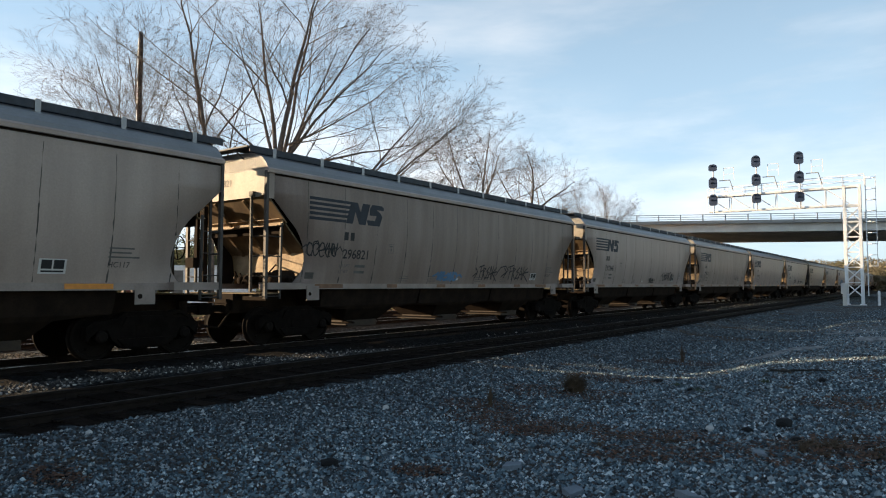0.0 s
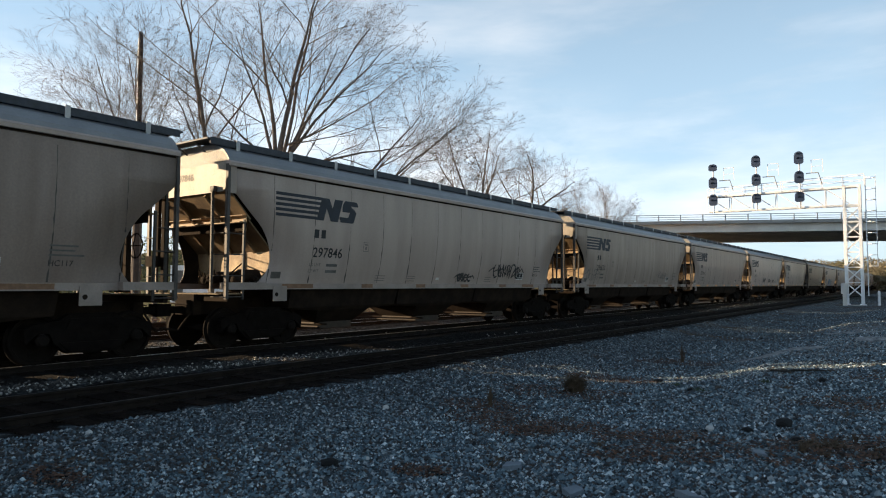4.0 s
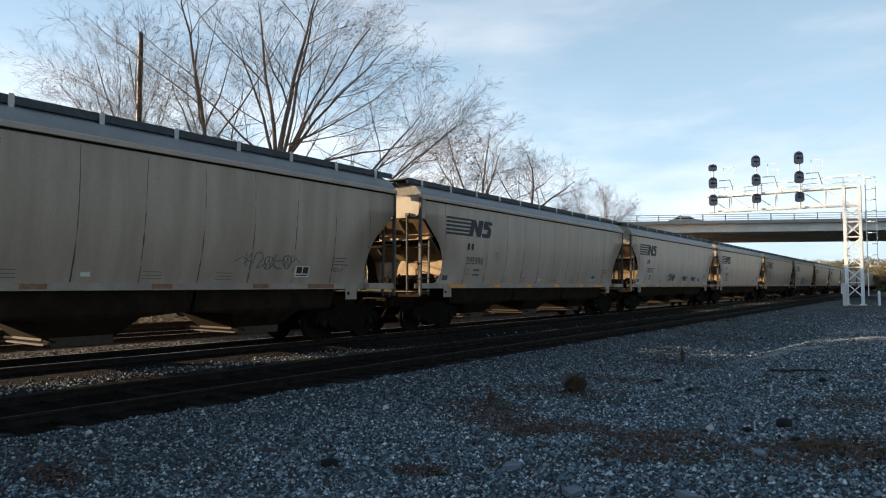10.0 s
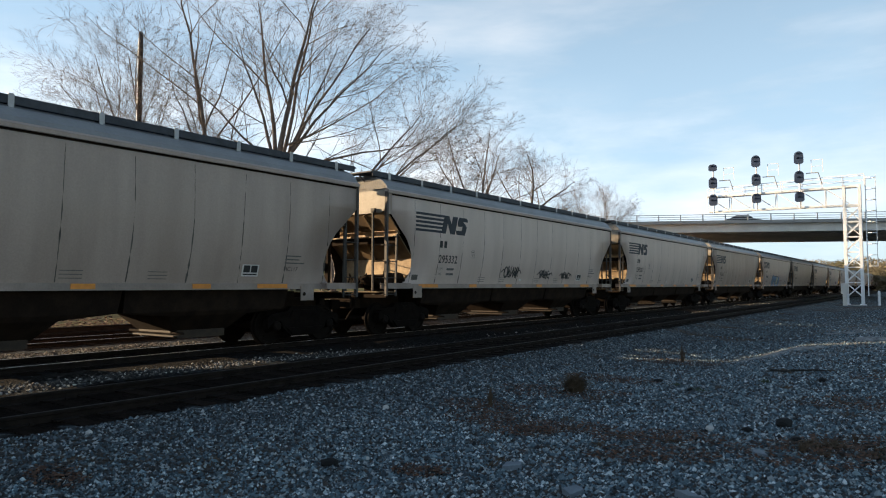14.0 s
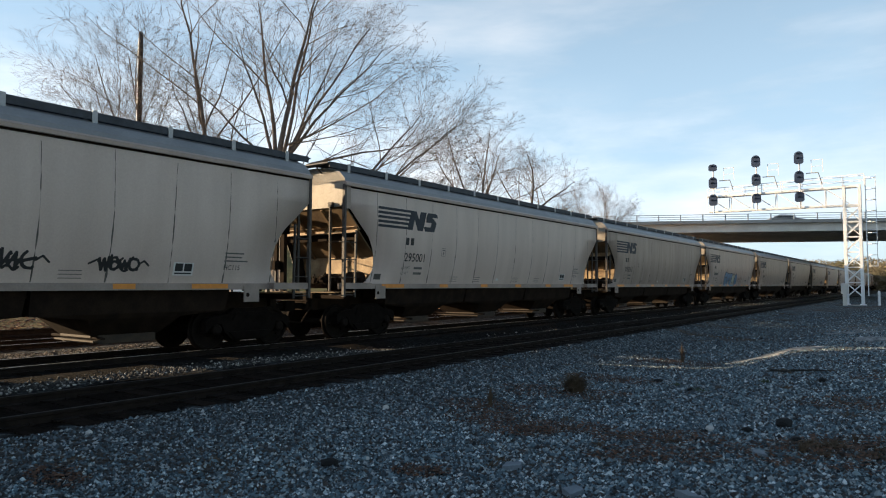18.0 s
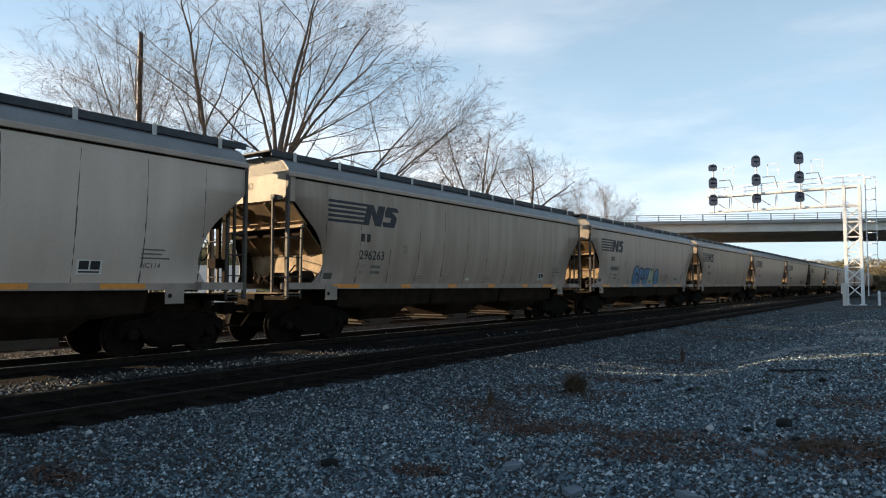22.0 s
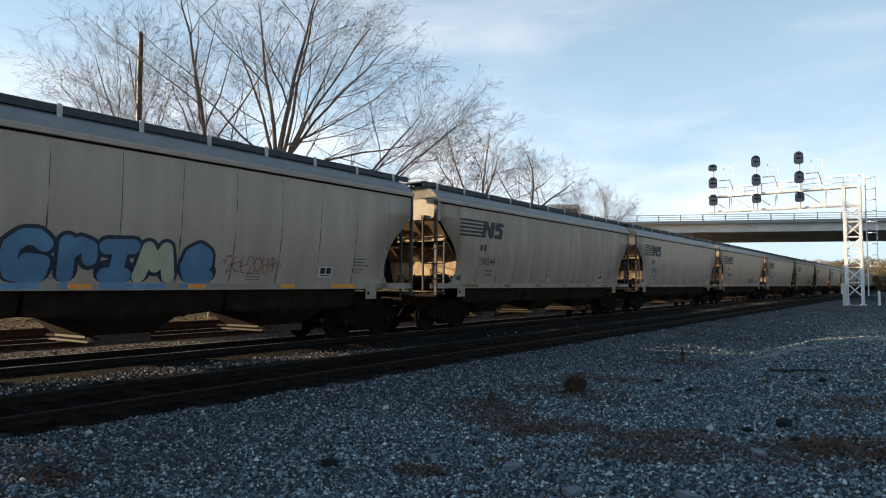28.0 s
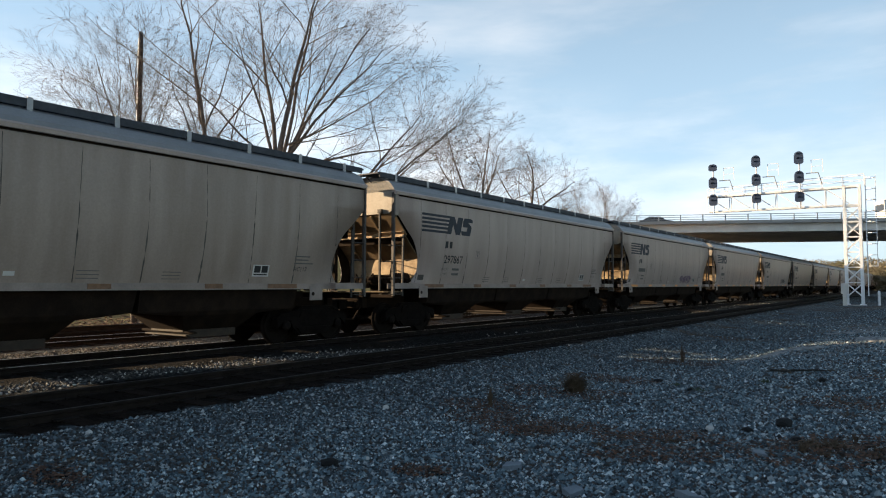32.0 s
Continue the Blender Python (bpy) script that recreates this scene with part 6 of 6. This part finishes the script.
def make_litter():
    for x, y, s, k in ((-4.58, 4.55, 0.075, 1), (-1.24, 7.82, 0.10, 2), (-1.01, 7.01, 0.06, 3), (-1.51, 7.41, 0.055, 4), (-4.0, 12.3, 0.07, 5), (-2.9, 10.4, 0.06, 6), (-1.3, 11.6, 0.07, 7)):
        rock("dark_lump", "black lump of clinker on the gravel", x, y, s * 1.25, s * 0.8, s * 0.6, COAL, k * 3.1, k * 40)
    for x, y, s, k in ((-5.98, 6.99, 0.05, 1), (-7.31, 3.68, 0.045, 2), (-1.87, 7.38, 0.05, 3), (-5.14, 20.93, 0.06, 4), (-3.94, 20.08, 0.05, 5), (-3.29, 4.84, 0.03, 6), (-4.45, 4.93, 0.028, 7)):
        rock("pale_stone", "pale rounded stone on the gravel", x, y, s, s * 0.8, s * 0.7, PALE, k * 5.7, k * 70)
    for x, y, s, k in ((-3.0, 5.21, 0.085, 1), (-2.14, 4.59, 0.08, 2), (-1.2, 6.29, 0.07, 3), (-1.34, 4.71, 0.08, 4)):
        s2 = Shape().prism([(-s * 1.1, -s * 0.6), (s * 0.8, -s * 0.75), (s * 1.15, s * 0.35), (-s * 0.4, s * 0.8)], -0.02, 0.022, "z")
        solid("stone_slab", s2, SLATE, "flat blue-grey stone slab on the gravel", "stone", "flat slabs", at=pose(x, y, height(x, y) + 0.025, 2 * k, -4, 40 * k))
    st = Shape()
    rnd = random.Random(8)
    n, ring = 6, []
    for i in range(9):
        c = Vector((-0.55 + i * 0.14, rnd.uniform(-0.06, 0.06), 0.03 + rnd.uniform(-0.012, 0.015)))
        for j in range(n):
            a = 2 * math.pi * j / n
            st.v.append((c.x, c.y + 0.024 * math.cos(a) * (1 - 0.06 * i), c.z + 0.024 * math.sin(a) * (1 - 0.06 * i)))
    st.f = [(i * n + j, i * n + (j + 1) % n, (i + 1) * n + (j + 1) % n, (i + 1) * n + j) for i in range(8) for j in range(n)]
    x, y = -1.8, 13.05
    solid("fallen_branch", st, WOODM, "dark fallen branch on the gravel", "branch", at=pose(x, y, height(x, y) + 0.02, 0, 0, TH + 4))


make_litter()


def make_dirt():
    """Pale packed dirt lying in flat crusts on the crossing: middle, reach, turn."""
    mat = material("packed_pale_dirt", (0.34, 0.34, 0.33), 0.95, var=0.5, scale=5, grain=40, bump=0.6, second=(0.07, 0.08, 0.083))
    for k, (x, y, rx, ry, turn) in enumerate(((-2.85, 17.7, 1.2, 0.42, 36), (-1.1, 20.9, 0.5, 1.0, 20), (-0.3, 22.0, 0.4, 1.0, 30), (-1.9, 24.6, 1.0, 0.3, 36))):
        c, s = math.cos(radians(turn)), math.sin(radians(turn))
        v, f = [], []
        for i in range(8):
            for j in range(36):
                a, r = 2 * math.pi * j / 36, i / 7
                q = r * (1 + 0.35 * noise.noise((math.cos(a) * 2.2, math.sin(a) * 2.2, k * 3.7)))
                px, py = q * rx * math.cos(a), q * ry * math.sin(a)
                px, py = x + px * c - py * s, y + px * s + py * c
                v.append((px, py, height(px, py) + (0.03 + 0.012 * noise.noise((px * 4, py * 4, 1)) if i < 7 else -0.02)))
        for i in range(7):
            for j in range(36):
                f.append((i * 36 + j, i * 36 + (j + 1) % 36, (i + 1) * 36 + (j + 1) % 36, (i + 1) * 36 + j))
        me = bpy.data.meshes.new("dirt_patch")
        me.from_pydata(v, [], [q for q in f])
        me.materials.append(mat)
        tagged(new("dirt_patch", me), "pale packed dirt crust on the gravel crossing", "dirt", kind="stuff")


make_dirt()


def tuft(x, y, h, r, n, mat, seed, label, name="weed"):
    """Thin tapering stalks from one root."""
    rnd = random.Random(seed)
    s = Shape()
    for _ in range(n):
        a, l = rnd.uniform(0, 6.28), rnd.uniform(0.15, 1.0)
        b = Vector((math.cos(a) * r * 0.25 * rnd.random(), math.sin(a) * r * 0.25 * rnd.random(), -0.02))
        t = Vector((math.cos(a) * r * l, math.sin(a) * r * l, h * rnd.uniform(0.35, 1.0) * (1.1 - 0.5 * l)))
        m = (b + t) / 2 + Vector((0, 0, h * 0.18))
        w = Vector((-math.sin(a), math.cos(a), 0)) * 0.0035
        s.add([b - w, b + w, m + w, m - w, t], [(0, 1, 2, 3), (3, 2, 4)])
        for _ in range(2):
            c = b.lerp(t, rnd.uniform(0.4, 0.95))
            e = c + Vector((rnd.uniform(-1, 1), rnd.uniform(-1, 1), rnd.uniform(-0.1, 0.7))) * 0.035
            s.add([c - w * 1.5, c + w * 1.5, e], [(0, 1, 2)])
    me = bpy.data.meshes.new(name)
    me.from_pydata(s.v, [], s.f)
    me.materials.append(mat)
    ob = new(name, me)
    ob.matrix_basis = pose(x, y, height(x, y))
    return tagged(ob, label, "weed", "weeds on the gravel")


def make_weeds():
    rnd = random.Random(29)
    tuft(-4.81, 16.6, 0.56, 0.14, 60, DRYGRASS, 1, "tall dry brown weed on the gravel")
    tuft(-4.47, 9.75, 0.36, 0.36, 900, DRYGRASS, 2, "low dry brown bush on the gravel")
    tuft(-4.94, 8.0, 0.36, 0.12, 50, DRYGRASS, 3, "tall dry brown weed on the gravel")
    tuft(-2.07, 11.51, 0.10, 0.16, 60, GREENWEED, 4, "small green weed on the gravel")
    tuft(-3.4, 11.46, 0.07, 0.16, 50, GREENWEED, 5, "small green weed on the gravel")
    tuft(-2.75, 10.35, 0.07, 0.18, 60, GREENWEED, 6, "small green weed on the gravel")
    for i in range(34):
        d, o = rnd.uniform(6, 15), rnd.uniform(-0.05, 0.66)
        p = FORE * d + SIDEWAYS * (o * d)
        tuft(p.x, p.y, rnd.uniform(0.03, 0.07), rnd.uniform(0.10, 0.22), 45, DRYGRASS, 100 + i, "low tuft of dry brown grass on the gravel", "grass_tuft")
    for i in range(16):
        p = Vector((-0.6 + rnd.uniform(-0.4, 0.6), 6.6 + rnd.uniform(-0.2, 0.4)))
        tuft(p.x, p.y, rnd.uniform(0.04, 0.09), rnd.uniform(0.12, 0.22), 60, DRYGRASS, 200 + i, "low tuft of dry brown grass on the gravel", "grass_tuft")


make_weeds()


def motions():
    for i, car in CARS.items():
        rows = []
        for k in range(33):
            rows.append((float(k), pose(TRAIN_X, START + HALF + LEN * i - travel(k) + surge(k), 0)))
        walk(car, rows)
    for i in range(-1, 10):
        for w in [c for c in CARS[i].children if c.name.startswith("wheelset")]:
            p = w.matrix_basis.translation.copy()
            rows = []
            for k in range(0, 241):
                t = k * 4 / 30
                rows.append((t, Matrix.Translation(p) @ Matrix.Rotation(travel(t) / 0.457, 4, "X")))
            walk(w, rows)
    climb = math.degrees(math.atan2(8.75, RAMP_TOP - RAMP_FOOT))
    for v, t0, s0, speed in TRAFFIC:
        rows = []
        for k in range(65):
            t = k / 2
            s = s0 + (t - t0) * speed
            up = min(1.0, max(0.0, (s - RAMP_FOOT) / (RAMP_TOP - RAMP_FOOT)))
            tilt = -climb if 0.0 < up < 1.0 else 0.0
            lane = 4.0 if v.name.startswith("articulated") else 8.0
            c = SPAN_A + SPAN_U * (s + 0.22 * (lane - 4.0)) + Vector((-SPAN_U.y, SPAN_U.x, 0)) * lane
            rows.append((t, pose(c.x, c.y, 0.28 + 8.75 * up, 0, tilt, SPAN_TURN)))
        walk(v, rows)


motions()
